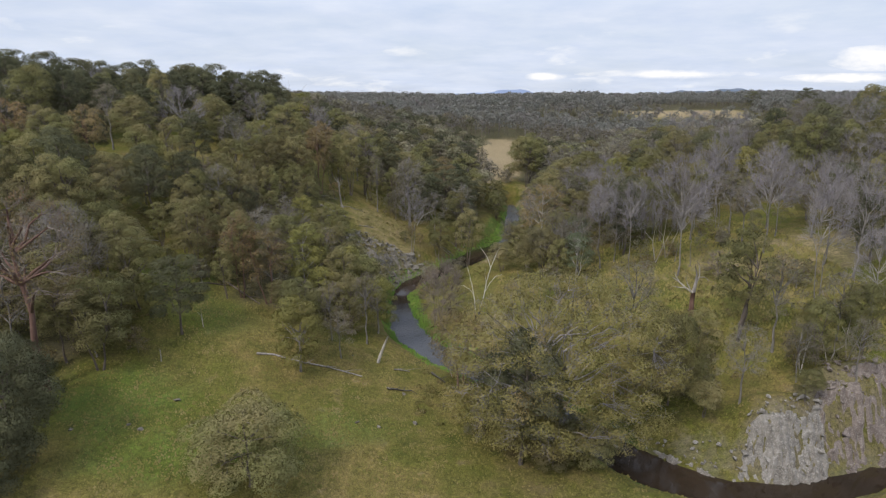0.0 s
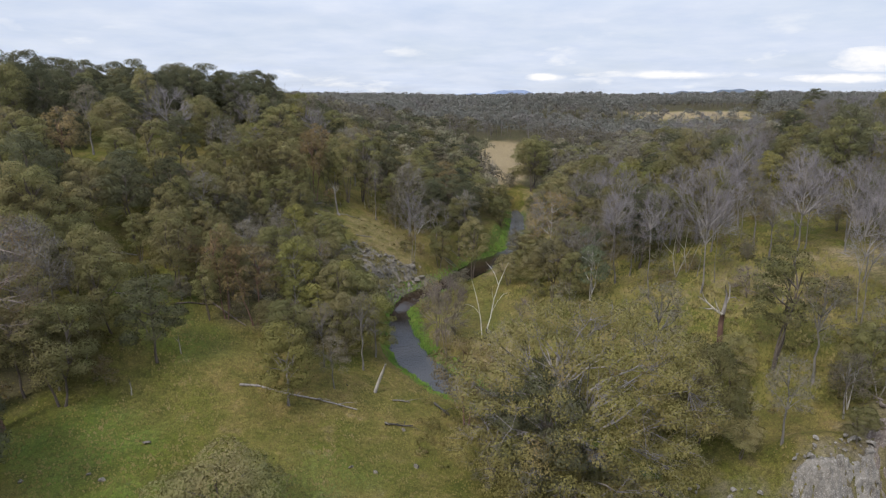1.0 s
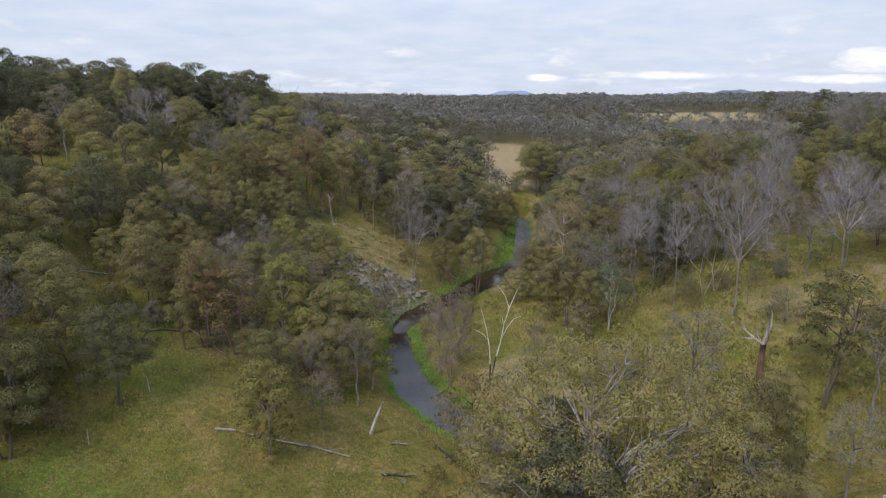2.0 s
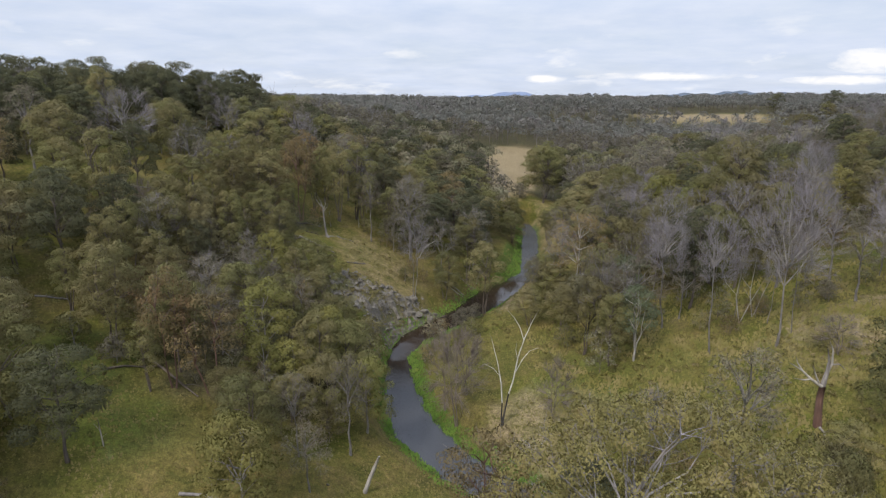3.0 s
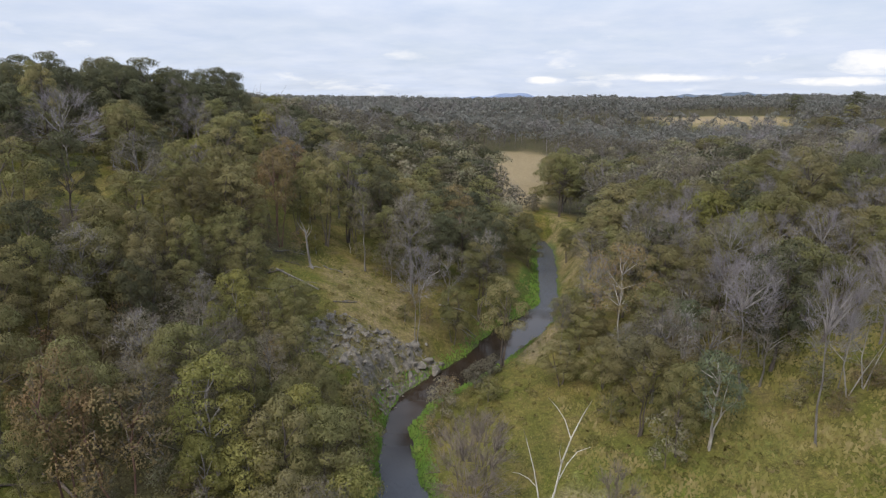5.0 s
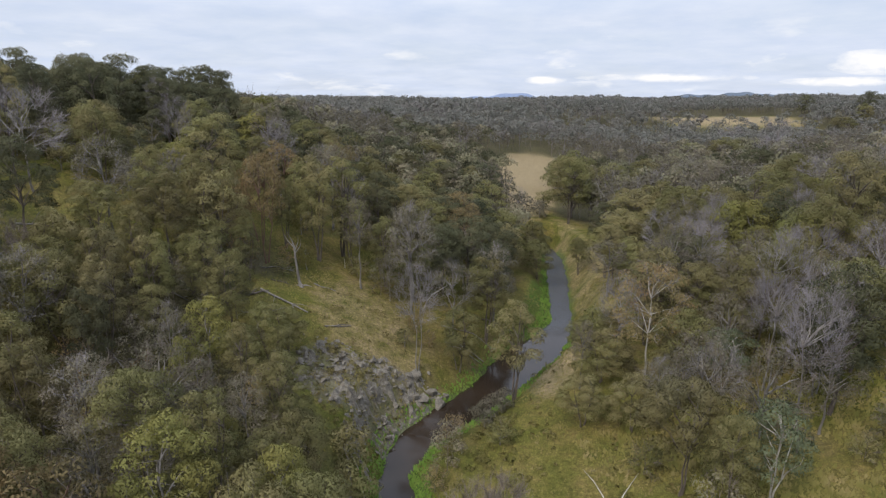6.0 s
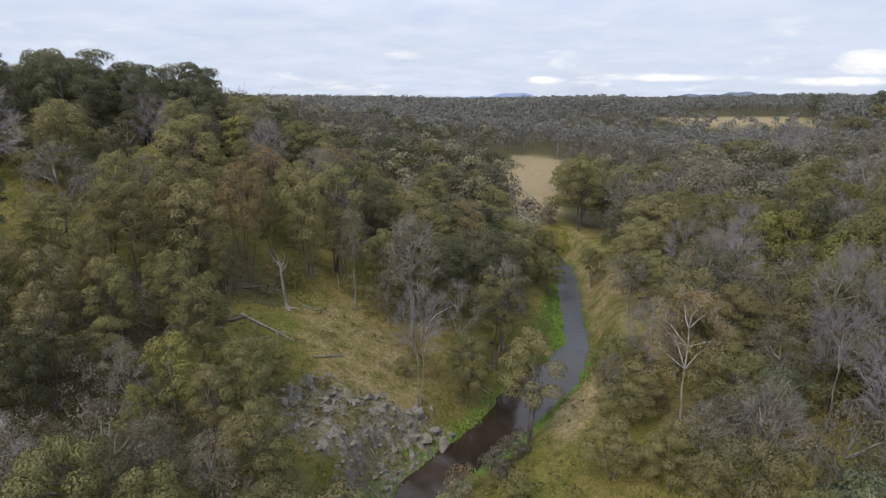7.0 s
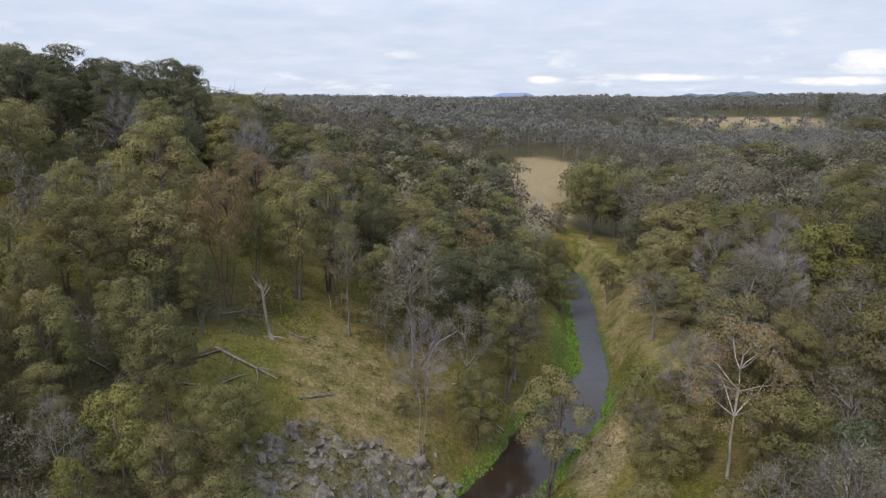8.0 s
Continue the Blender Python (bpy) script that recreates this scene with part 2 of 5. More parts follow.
HILL_HAZE = hazy("hills_blue_haze", (0.115, 0.15, 0.23), (0.14, 0.18, 0.265))
RIDGE_HAZE = hazy("ridge_blue_haze", (0.045, 0.066, 0.095), (0.075, 0.095, 0.125))

# ---- the lie of the land ----
# creek centre line, upstream from the front pool: x, y, half width, water level
CREEK = np.array([
    (120, 62, 3.0, -7.0), (75, 64.5, 2.2, -6.9), (56, 64.3, 1.5, -6.8), (52, 63.6, 1.5, -6.8), (47.5, 61.8, 2.0, -6.8), (41, 59.7, 2.3, -6.8), (35, 60, 2.5, -6.8), (30, 61.9, 2.7, -6.8), (26, 64.6, 3.2, -6.8), (22, 69, 3.0, -6.7),
    (16, 79, 2.4, -6.3), (7, 88.5, 2.5, -5.8), (0, 95, 2.8, -5.5), (-5.0, 102, 3.0, -5.3), (-7.4, 109, 2.7, -5.3), (-8.6, 117, 2.2, -5.2),
    (-9.4, 125, 1.7, -5.0), (-7.5, 131, 2.4, -4.0), (-3, 136, 3.0, -3.6), (3.0, 143, 3.1, -3.4), (7.6, 151, 3.9, -3.4), (11.5, 157, 4.4, -3.4),
    (15.5, 163, 3.2, -3.4), (19.0, 171, 2.0, -3.4), (21.0, 183, 2.0, -3.4), (23.5, 200, 2.3, -3.4), (26, 218, 2.3, -3.3), (26.5, 229, 1.2, -3.2)])
GX = np.array([-130, -90, -60, -38, -20, -5, 10, 25, 40, 60, 90, 140.0])
GY = np.array([45, 72, 90, 112, 140, 165, 200, 255, 340, 405, 440.0])
# heights on a coarse plan, west of the creek and east of it
WEST = np.array([
    (10, 6, 2, -1, -1.5, -3.0), (12, 9, 5, 2.6, 0.5, -3.4), (18, 14, 10.5, 7.2, 2.4, -3.8), (28, 23, 17, 8.6, 2.4, -3.6),
    (33, 30, 23, 14.5, 7.2, -1.5), (34, 33, 27, 18, 9.5, 3.2), (33, 33, 28.5, 19, 12, 6), (31, 31, 28.5, 21.5, 15.5, 12), (27, 26, 24.5, 23, 20.5, 18.5), (26, 26, 25, 24.5, 24, 23.5), (26, 26, 26, 26, 25.5, 25)])
EAST = np.array([
    (-4.5, -5.0, -5.5, -4, 0, 4), (-4.5, -4.4, -2.4, 0.5, 6, 12), (-3.6, -0.8, 3.4, 8.5, 14, 20), (-1.2, 2.4, 6.2, 10.5, 16, 23), (-0.6, 3.4, 7.0, 11.5, 17, 25),
    (0.4, 2.6, 7.0, 12, 18, 26), (1.5, -0.5, 4.0, 9, 16, 26), (9, 6, 2.5, 6, 12, 18), (18, 16, 14, 12, 11, 11), (23, 22, 20, 16, 14, 14), (25, 25, 25, 25.5, 26, 26)])
HEIGHTS = np.hstack([WEST, EAST])


def table_height(x, y):
    x, y = np.clip(x, GX[0], GX[-1]), np.clip(y, GY[0], GY[-1])
    i, j = np.clip(np.searchsorted(GX, x) - 1, 0, len(GX) - 2), np.clip(np.searchsorted(GY, y) - 1, 0, len(GY) - 2)
    u, v = (x - GX[i]) / (GX[i + 1] - GX[i]), (y - GY[j]) / (GY[j + 1] - GY[j])
    return (HEIGHTS[j, i] * (1 - u) + HEIGHTS[j, i + 1] * u) * (1 - v) + (HEIGHTS[j + 1, i] * (1 - u) + HEIGHTS[j + 1, i + 1] * u) * v


def wobble(x, y, size, seed):
    """Smooth rolling variation of about -1 to 1."""
    r = np.random.RandomState(seed)
    out = 0
    for k in range(5):
        a, p, s = r.uniform(0, 6.28), r.uniform(0, 6.28), size * r.uniform(0.6, 1.5)
        out = out + np.sin((x * np.cos(a) + y * np.sin(a)) / s * 6.28 + p + 0.7 * np.sin((y * np.cos(a) - x * np.sin(a)) / s * 4 + p))
    return out / 3.0


def creek_at(x, y):
    """Distance to the creek's centre line, its half width and water level there, and the side (left of the stream's line looking upstream: -1)."""
    best, half, level, side = np.full(np.shape(x), 1e9), np.zeros(np.shape(x)), np.zeros(np.shape(x)), np.ones(np.shape(x))
    for a, b in zip(CREEK[:-1], CREEK[1:]):
        dx, dy = b[0] - a[0], b[1] - a[1]
        k = np.clip(((x - a[0]) * dx + (y - a[1]) * dy) / (dx * dx + dy * dy), 0, 1)
        d = np.hypot(x - a[0] - k * dx, y - a[1] - k * dy)
        m = d < best
        best, half, level = np.where(m, d, best), np.where(m, a[2] + k * (b[2] - a[2]), half), np.where(m, a[3] + k * (b[3] - a[3]), level)
        side = np.where(m, np.where(dx * (y - a[1]) - dy * (x - a[0]) > 0, -1.0, 1.0), side)
    return best, half, level, side


def soft_height(x, y):
    z = 0
    for ox, oy in ((0, 0), (5, 0), (-5, 0), (0, 6), (0, -6), (4, 4), (-4, 4), (4, -4), (-4, -4)):
        z = z + table_height(x + ox, y + oy)
    return z / 9


def height(x, y):
    x, y = np.asarray(x, float), np.asarray(y, float)
    z = soft_height(x, y)
    far = np.clip((np.hypot(x, y - 150) - 180) / 500, 0, 1)
    z = z + far * 3.0 * wobble(x, y, 420, 3) + 0.45 * wobble(x, y, 23, 5) + 0.14 * wobble(x, y, 6.5, 8)
    z = z + 3.0 * np.exp(-((x - 340) / 130) ** 2 - ((y - 580) / 130) ** 2)
    # the rock bluff over the front pool, and the rise of the far country
    z = z + 3.6 * np.exp(-((x - 42.0) / 4.6) ** 4 - ((y - 68.0) / 4.2) ** 4) + 3.2 * np.exp(-((x - 53.5) / 6.0) ** 4 - ((y - 71.0) / 4.6) ** 4)
    z = z + 2.6 * np.clip((y - 420) / 160, 0, 1)
    d, half, level, side = creek_at(x, y)
    rim = half + 0.35 * wobble(x, y, 5, 11)
    bank = np.clip((d - rim) / 5.0, 0, 1)
    bank = bank * bank * (3 - 2 * bank)
    low = level - 0.7 + np.clip((d - rim + 0.9) / 1.4, 0, 1) * 1.0
    return low + (np.maximum(z, level + 0.35) - low) * bank


# ---- building blocks ----
def mesh_object(name, verts, faces, mat, parent=None, label="", smooth=False):
    me = bpy.data.meshes.new(name)
    me.from_pydata([tuple(v) for v in verts] if not isinstance(verts, np.ndarray) else verts.tolist(), [], faces if isinstance(faces, list) else faces.tolist())
    if smooth:
        me.shade_smooth()
    me.materials.append(mat)
    ob = new(name, me)
    if parent:
        ob.parent = parent
    if label:
        tagged(ob, label)
    return ob


def thing(name, label, category, group="", kind=""):
    return tagged(new(name), label, category, group, kind)


class Wood:
    """Gathers tapered limbs into one mesh."""

    def __init__(self):
        self.v, self.f = [], []

    def limb(self, points, radii, sides=5):
        points = [Vector(p) for p in points]
        start = len(self.v)
        for i, p in enumerate(points):
            d = (points[min(i + 1, len(points) - 1)] - points[max(i - 1, 0)]).normalized()
            a = d.cross(Vector((0.31, 0.93, 0.2))).normalized()
            b = d.cross(a)
            for k in range(sides):
                t = 6.2832 * k / sides
                self.v.append(p + (a * math.cos(t) + b * math.sin(t)) * radii[i])
            if i:
                o = start + (i - 1) * sides
                for k in range(sides):
                    self.f.append((o + k, o + (k + 1) % sides, o + sides + (k + 1) % sides, o + sides + k))
        self.f.append(tuple(len(self.v) - 1 - k for k in range(sides)))

    def twig(self, a, b, r):
        a, b = Vector(a), Vector(b)
        d = (b - a).normalized()
        u = d.cross(Vector((0.2, 0.4, 0.89)))
        u = u.normalized() if u.length > 1e-4 else Vector((1, 0, 0))
        w = d.cross(u)
        o = len(self.v)
        self.v += [a + u * r, a + (w * 0.87 - u * 0.5) * r, a - (w * 0.87 + u * 0.5) * r, b]
        self.f += [(o, o + 1, o + 3), (o + 1, o + 2, o + 3), (o + 2, o, o + 3)]

    def made(self, name, mat, parent, label="", smooth=True):
        return mesh_object(name, self.v, self.f, mat, parent, label, smooth)


def bent(a, b, sag, rng, steps=4, jitter=0.06):
    """A limb's line from a to b that sets out steeply and levels off (sag > 0) or droops."""
    a, b = Vector(a), Vector(b)
    length = (b - a).length
    out = []
    for i in range(steps + 1):
        k = i / steps
        p = a.lerp(b, k)
        p.z += sag * length * (k * (1 - k))
        if 0 < i < steps:
            p += Vector((rng.uniform(-1, 1), rng.uniform(-1, 1), rng.uniform(-1, 1))) * jitter * length
        out.append(p)
    return out


def leaf_cards(centres, radii, count, size, rs, flat=0.8, droop=0.9, core=0):
    """Small pointed leaf sprays round clump centres: corners, three a spray, and the way that each spray faces (outward, as leaf masses do)."""
    out, ways = [], []
    jobs = [(c, r, max(3, int(count * (r ** 1.7))), size, 0.5, 1.1) for c, r in zip(centres, radii)]
    if core:
        # larger sprays deep inside, which close the clump
        jobs += [(c, r, core, size * 2.0, 0.12, 0.62) for c, r in zip(centres, radii)]
    for c, r, k, size, inner, outer in jobs:
        d = rs.normal(size=(k, 3))
        d /= np.linalg.norm(d, axis=1)[:, None]
        d[:, 2] = np.where(d[:, 2] < -0.3, -d[:, 2] * 0.7, d[:, 2])
        rad = r * rs.uniform(inner, outer, k) ** 0.5
        rad *= 1 + 0.14 * np.sin(3 * d[:, 0] + 5 * d[:, 1] + c[0])
        pos = np.asarray(c) + d * rad[:, None] * np.array([1, 1, flat])
        n = d + rs.normal(size=(k, 3)) * 0.5
        n[:, 2] += 0.2
        n /= np.linalg.norm(n, axis=1)[:, None]
        u = np.cross(n, rs.normal(size=(k, 3)))
        u[:, 2] -= droop * np.abs(rs.normal(size=k))
        u /= np.linalg.norm(u, axis=1)[:, None] + 1e-6
        w = np.cross(n, u)
        s = size * rs.uniform(0.6, 1.35, k)
        u, w = u * s[:, None], w * (s * rs.uniform(0.5, 0.75, k))[:, None]
        tri = np.stack([pos - u * 0.8 + w, pos - u * 0.6 - w, pos + u * 1.2], 1)
        face = d + rs.normal(size=(k, 3)) * 0.1
        face[:, 2] += 0.1
        flip = (np.cross(tri[:, 1] - tri[:, 0], tri[:, 2] - tri[:, 0]) * face).sum(1) < 0
        tri[flip] = tri[flip][:, ::-1]
        out.append(tri)
        ways.append(np.repeat(face / np.linalg.norm(face, axis=1)[:, None], 3, axis=0))
    return np.concatenate(out).reshape(-1, 3), np.concatenate(ways)


def card_object(name, corners, mat, parent=None, label="", k=3, ways=None):
    n = len(corners) // k
    me = bpy.data.meshes.new(name)
    me.vertices.add(k * n), me.loops.add(k * n), me.polygons.add(n)
    me.vertices.foreach_set("co", corners.astype(np.float32).ravel())
    me.loops.foreach_set("vertex_index", np.arange(k * n, dtype=np.int32))
    me.polygons.foreach_set("loop_start", np.arange(0, k * n, k, dtype=np.int32))
    me.update(calc_edges=True)
    if ways is not None:
        me.shade_smooth()
        me.normals_split_custom_set_from_vertices(ways.astype(np.float32))
    me.materials.append(mat)
    ob = new(name, me)
    if parent:
        ob.parent = parent
    if label:
        tagged(ob, label)
    return ob


def dome_leaves(centres, radii, density, size, rs, flat=0.72, heart=None, under=0.22):
    """Leaf sprays in billowing masses: a close skin over the top of each mass, a few strays that fray it and some hanging under it. Corners, three a spray, and the way that each faces."""
    out, ways = [], []
    for c, r in zip(centres, radii):
        k = max(8, int(density * r * r))
        d = rs.normal(size=(k, 3))
        d[:, 2] = np.abs(d[:, 2]) * 1.05 - under * (rs.random_sample(k) < 0.45) * rs.uniform(0.3, 3.0, k)
        d /= np.linalg.norm(d, axis=1)[:, None]
        p1, p2 = rs.uniform(0, 6.28, 2)
        lump = 1 + 0.17 * np.sin(4.2 * d[:, 0] + p1) * np.sin(4.2 * d[:, 1] + p2) + 0.07 * np.sin(9 * d[:, 0] + p2) * np.sin(9 * d[:, 1] + p1)
        stray = rs.random_sample(k) < 0.14
        rad = r * lump * np.where(stray, rs.uniform(0.5, 1.28, k), rs.uniform(0.86, 1.06, k))
        pos = np.asarray(c) + d * rad[:, None] * np.array([1, 1, flat])
        n = d + rs.normal(size=(k, 3)) * 0.55
        n[:, 2] += 0.15
        n /= np.linalg.norm(n, axis=1)[:, None]
        u = np.cross(n, rs.normal(size=(k, 3)))
        u[:, 2] -= 0.5 * np.abs(rs.normal(size=k))
        u /= np.linalg.norm(u, axis=1)[:, None] + 1e-6
        w = np.cross(n, u)
        s = size * rs.uniform(0.6, 1.35, k)
        u, w = u * s[:, None], w * (s * rs.uniform(0.5, 0.8, k))[:, None]
        tri = np.stack([pos - u * 0.8 + w, pos - u * 0.6 - w, pos + u * 1.2], 1)
        face = d + rs.normal(size=(k, 3)) * 0.16
        if heart is not None:
            far = pos - np.asarray(heart)
            face = face + 0.3 * far / (np.linalg.norm(far, axis=1)[:, None] + 1e-6)
        flip = (np.cross(tri[:, 1] - tri[:, 0], tri[:, 2] - tri[:, 0]) * face).sum(1) < 0
        tri[flip] = tri[flip][:, ::-1]
        out.append(tri)
        ways.append(np.repeat(face / np.linalg.norm(face, axis=1)[:, None], 3, axis=0))
    return np.concatenate(out).reshape(-1, 3), np.concatenate(ways)


def crown_plan(rng, h, spread, low, clumps, limbs, clump):
    """Limb ends and the centres of the leaf masses of a crown between low * h and h."""
    mid, half = h * (1 + low) / 2, h * (1 - low) / 2
    ends, out = [], []
    for i in range(limbs):
        a = 6.283 * (i + rng.uniform(-0.3, 0.3)) / limbs * 1.62
        e = rng.uniform(-0.55, 0.75)
        r = spread * math.sqrt(max(0.05, 1 - e * e)) * rng.uniform(0.4, 0.72 if limbs < 30 else 0.9)
        ends.append(Vector((r * math.cos(a), r * math.sin(a), mid + half * e * 0.8)))
    ends.append(Vector((rng.uniform(-0.15, 0.15) * spread, rng.uniform(-0.15, 0.15) * spread, h * 0.9)))
    reach = max(0.3 * spread, spread - 0.75 * clump)
    for i in range(clumps):
        a = 2.4 * i + rng.uniform(-0.5, 0.5)
        e = 0.98 - 1.72 * ((i + 0.6 * rng.random()) / clumps) ** 0.95
        side = 0.93 + 0.17 * math.sin(2 * a + limbs) * (1 - max(e, 0))
        r = reach * math.sqrt(max(0.02, 1 - abs(e) ** 2.4)) * (1.05 - 0.42 * rng.random() ** 2.2) * side
        out.append(Vector((r * math.cos(a), r * math.sin(a), mid - 0.5 * clump + (half - 0.2 * clump) * e * rng.uniform(0.86, 1.0))))
    return ends, out


def gum_tree(name, seed, h, spread, low, clumps, limbs, mat, wood, leaf=0.1, count=340, clump=1.3, label="", category="tree", twigs=0, twig_mat=None, trunk_r=None, stems=1, lean=0.05, group="", own_limbs=False, fine=0.02, sprays=2, limb_mat=None):
    """A gum tree: trunk, limbs that reach to domed masses of leaves, and bare twigs where it dies back. count: leaf sprays for each square metre of a mass's radius."""
    rng, rs = random.Random(seed), np.random.RandomState(seed)
    root = thing(name, label, category, group)
    root["tall"], root["wide"] = float(h), float(spread)
    ends, centres = crown_plan(rng, h, spread, low, clumps, limbs, clump)
    r0 = trunk_r or 0.0105 * h + 0.045
    trunk, twig_w = Wood(), Wood()
    branch_w = twig_w if twigs else trunk
    lines = []
    for s in range(stems):
        ox, oy = (rng.uniform(-1, 1) * 0.16 * spread * (stems > 1) for _ in "xy")
        top = Vector((rng.uniform(-1, 1) * lean * h + ox * 3.0, rng.uniform(-1, 1) * lean * h + oy * 3.0, h * rng.uniform(0.72, 0.84)))
        pts = bent((ox * 0.5, oy * 0.5, -0.4), top, 0.0, rng, 6, 0.018)
        k = 1 if stems == 1 else 0.7
        trunk.limb(pts, [r0 * k * (1.35 if i == 0 else 1 - 0.13 * i) for i in range(7)], 6)
        lines.append(pts)
    along, boughs = [], []
    for e in ends:
        line = min(lines, key=lambda q: (q[4] - e).length)
        want = max(0.12, min(0.95, (e.z - 0.42 * math.hypot(e.x, e.y)) / h))
        start = line[max(1, min(5, int(want / 0.8 * 6)))]
        pts = bent(start, e, 0.16, rng, 3, 0.06)
        along += [pts[1].lerp(pts[2], 0.3), pts[2], pts[2].lerp(pts[3], 0.5), pts[3]]
        if own_limbs:
            bough = Wood()
            bough.limb(pts, [r0 * q for q in (0.5, 0.38, 0.27, 0.15)], 6)
            boughs.append(bough.made("limb", limb_mat or wood, root))
        else:
            trunk.limb(pts, [r0 * q for q in (0.5, 0.38, 0.27, 0.15)], 4)
    for c in centres:
        e = min(along, key=lambda q: (q - c).length + 0.9 * rng.random() * clump)
        pts = bent(e, c, 0.1, rng, 2, 0.08)
        branch_w.twig(e, pts[1], r0 * 0.17)
        branch_w.twig(e.lerp(pts[1], 0.6), c, r0 * 0.14)
        for _ in range(twigs):
            d = (c - Vector((0, 0, h * (0.35 + 0.3 * low)))).normalized() + Vector((rng.uniform(-1, 1), rng.uniform(-1, 1), rng.uniform(-0.5, 1.0))) * 0.75
            a = pts[1].lerp(c, rng.random())
            b = a + d.normalized() * rng.uniform(0.6, 1.4) * clump
            twig_w.twig(a, b, fine)
            for _ in range(sprays):
                q = a.lerp(b, rng.uniform(0.3, 0.9))
                twig_w.twig(q, q + (d + Vector((rng.uniform(-1, 1), rng.uniform(-1, 1), rng.uniform(-0.6, 0.9)))).normalized() * rng.uniform(0.4, 1.0) * clump, fine * 0.75)
    stem = trunk.made("trunk", wood, root)
    for bough in boughs:
        bough.parent = stem
    if twigs:
        twig_w.made("bare_crown", twig_mat or wood, root, "bare grey branches and fine twigs", False)
    if count:
        corners, ways = dome_leaves([tuple(c) for c in centres], [clump * rng.uniform(0.62, 1.22) for _ in centres], count, leaf, rs, heart=(0, 0, h * (1 + low) / 2 - spread))
        card_object("crown", corners, mat, root, ways=ways)
    return root


# ---- ground: one sheet out to the horizon ----
def spread_axis(lo, hi, step, far_lo, far_hi, grow=1.13):
    mid = list(np.arange(lo, hi + 0.01, step))
    a, s = [], step
    while (a[-1] if a else mid[0]) > far_lo:
        s *= grow
        a.append((a[-1] if a else mid[0]) - s)
    b, s = [], step
    while (b[-1] if b else mid[-1]) < far_hi:
        s *= grow
        b.append((b[-1] if b else mid[-1]) + s)
    return np.array(a[::-1] + mid + b)


def blob(x, y, cx, cy, rx, ry, turn=0.0, soft=0.35):
    """1 inside an ellipse on the plan, 0 outside, with a soft rim."""
    c, s = math.cos(radians(turn)), math.sin(radians(turn))
    u, v = (x - cx) * c + (y - cy) * s, (y - cy) * c - (x - cx) * s
    return np.clip((1 - np.hypot(u / rx, v / ry)) / soft + 0.5, 0, 1)


# open grass on the plan: x, y, half sizes, turn
MEADOW = ((-20, 66, 24, 19, 0), (-28, 84, 10, 9, 25), (-8, 82, 9, 12, 0))
GLADES = ((36, 87, 9, 8, 0), (-43, 89, 9, 9, 0), (-27, 142, 7, 9, 15), (10, 112, 9, 9, 0), (3, 120, 6, 10, -20), (15, 97, 13, 11, -15), (33, 93, 11, 8, 20), (44, 101, 10, 6, 0), (-17, 146, 8, 16, 18), (-13, 132, 9, 8, 0), (27, 162, 5, 14, -12), (29, 190, 6, 28, -6), (31, 222, 6, 20, 4), (12, 146, 7, 9, -25),
          (14, 172, 5, 18, -12), (25, 258, 8, 28, -8), (29, 298, 14, 30, -14), (35, 318, 14, 22, -18), (-60, 141, 7, 6, 0), (-46, 150, 5, 5, 0), (-42, 172, 5, 6, 0), (25, 166, 6, 12, -12), (13, 134, 7, 13, -10), (-57, 170, 9, 8, 0), (-58, 146, 9, 7, 0), (64, 106, 9, 7, 0), (-50, 104, 5, 4, 30),
          (-46, 91, 11, 8, -15), (-53, 107, 5, 3, 0), (-36, 86, 8, 5, 0), (-34, 114, 3, 2, 0), (-65, 139, 7, 5, 0), (-63, 159, 7, 5, 0), (-54, 163, 5, 5, 0), (-62, 181, 8, 5, 0), (-53, 180, 7, 5, 0), (-44, 178, 6, 5, 0), (-34, 168, 4, 5, 0), (-22, 169, 7, 7, 0), (-28, 164, 5, 4, 0),
          (45, 119, 8, 5, 0), (64, 127, 9, 5, 20), (49, 106, 9, 6, 0), (75, 126, 8, 5, 0), (74, 107, 7, 6, 0), (49, 87, 8, 5, 0), (43, 77, 5, 5, 0), (35, 173, 4, 4, 0), (21, 124, 4, 3, 0), (29, 109, 8, 5, 0), (32, 204, 5, 14, 0), (25, 96, 13, 9, 0), (40, 98, 16, 10, 0), (-66, 145, 11, 9, 0), (-76, 130, 9, 7, 0))
PADDOCK = (176, 452, 50, 30, 0)


def clearing(x, y):
    c = np.zeros(np.shape(x))
    for g in MEADOW + GLADES:
        c = np.maximum(c, blob(x, y, *g))
    return np.maximum(c, blob(x, y, *PADDOCK, soft=0.15))


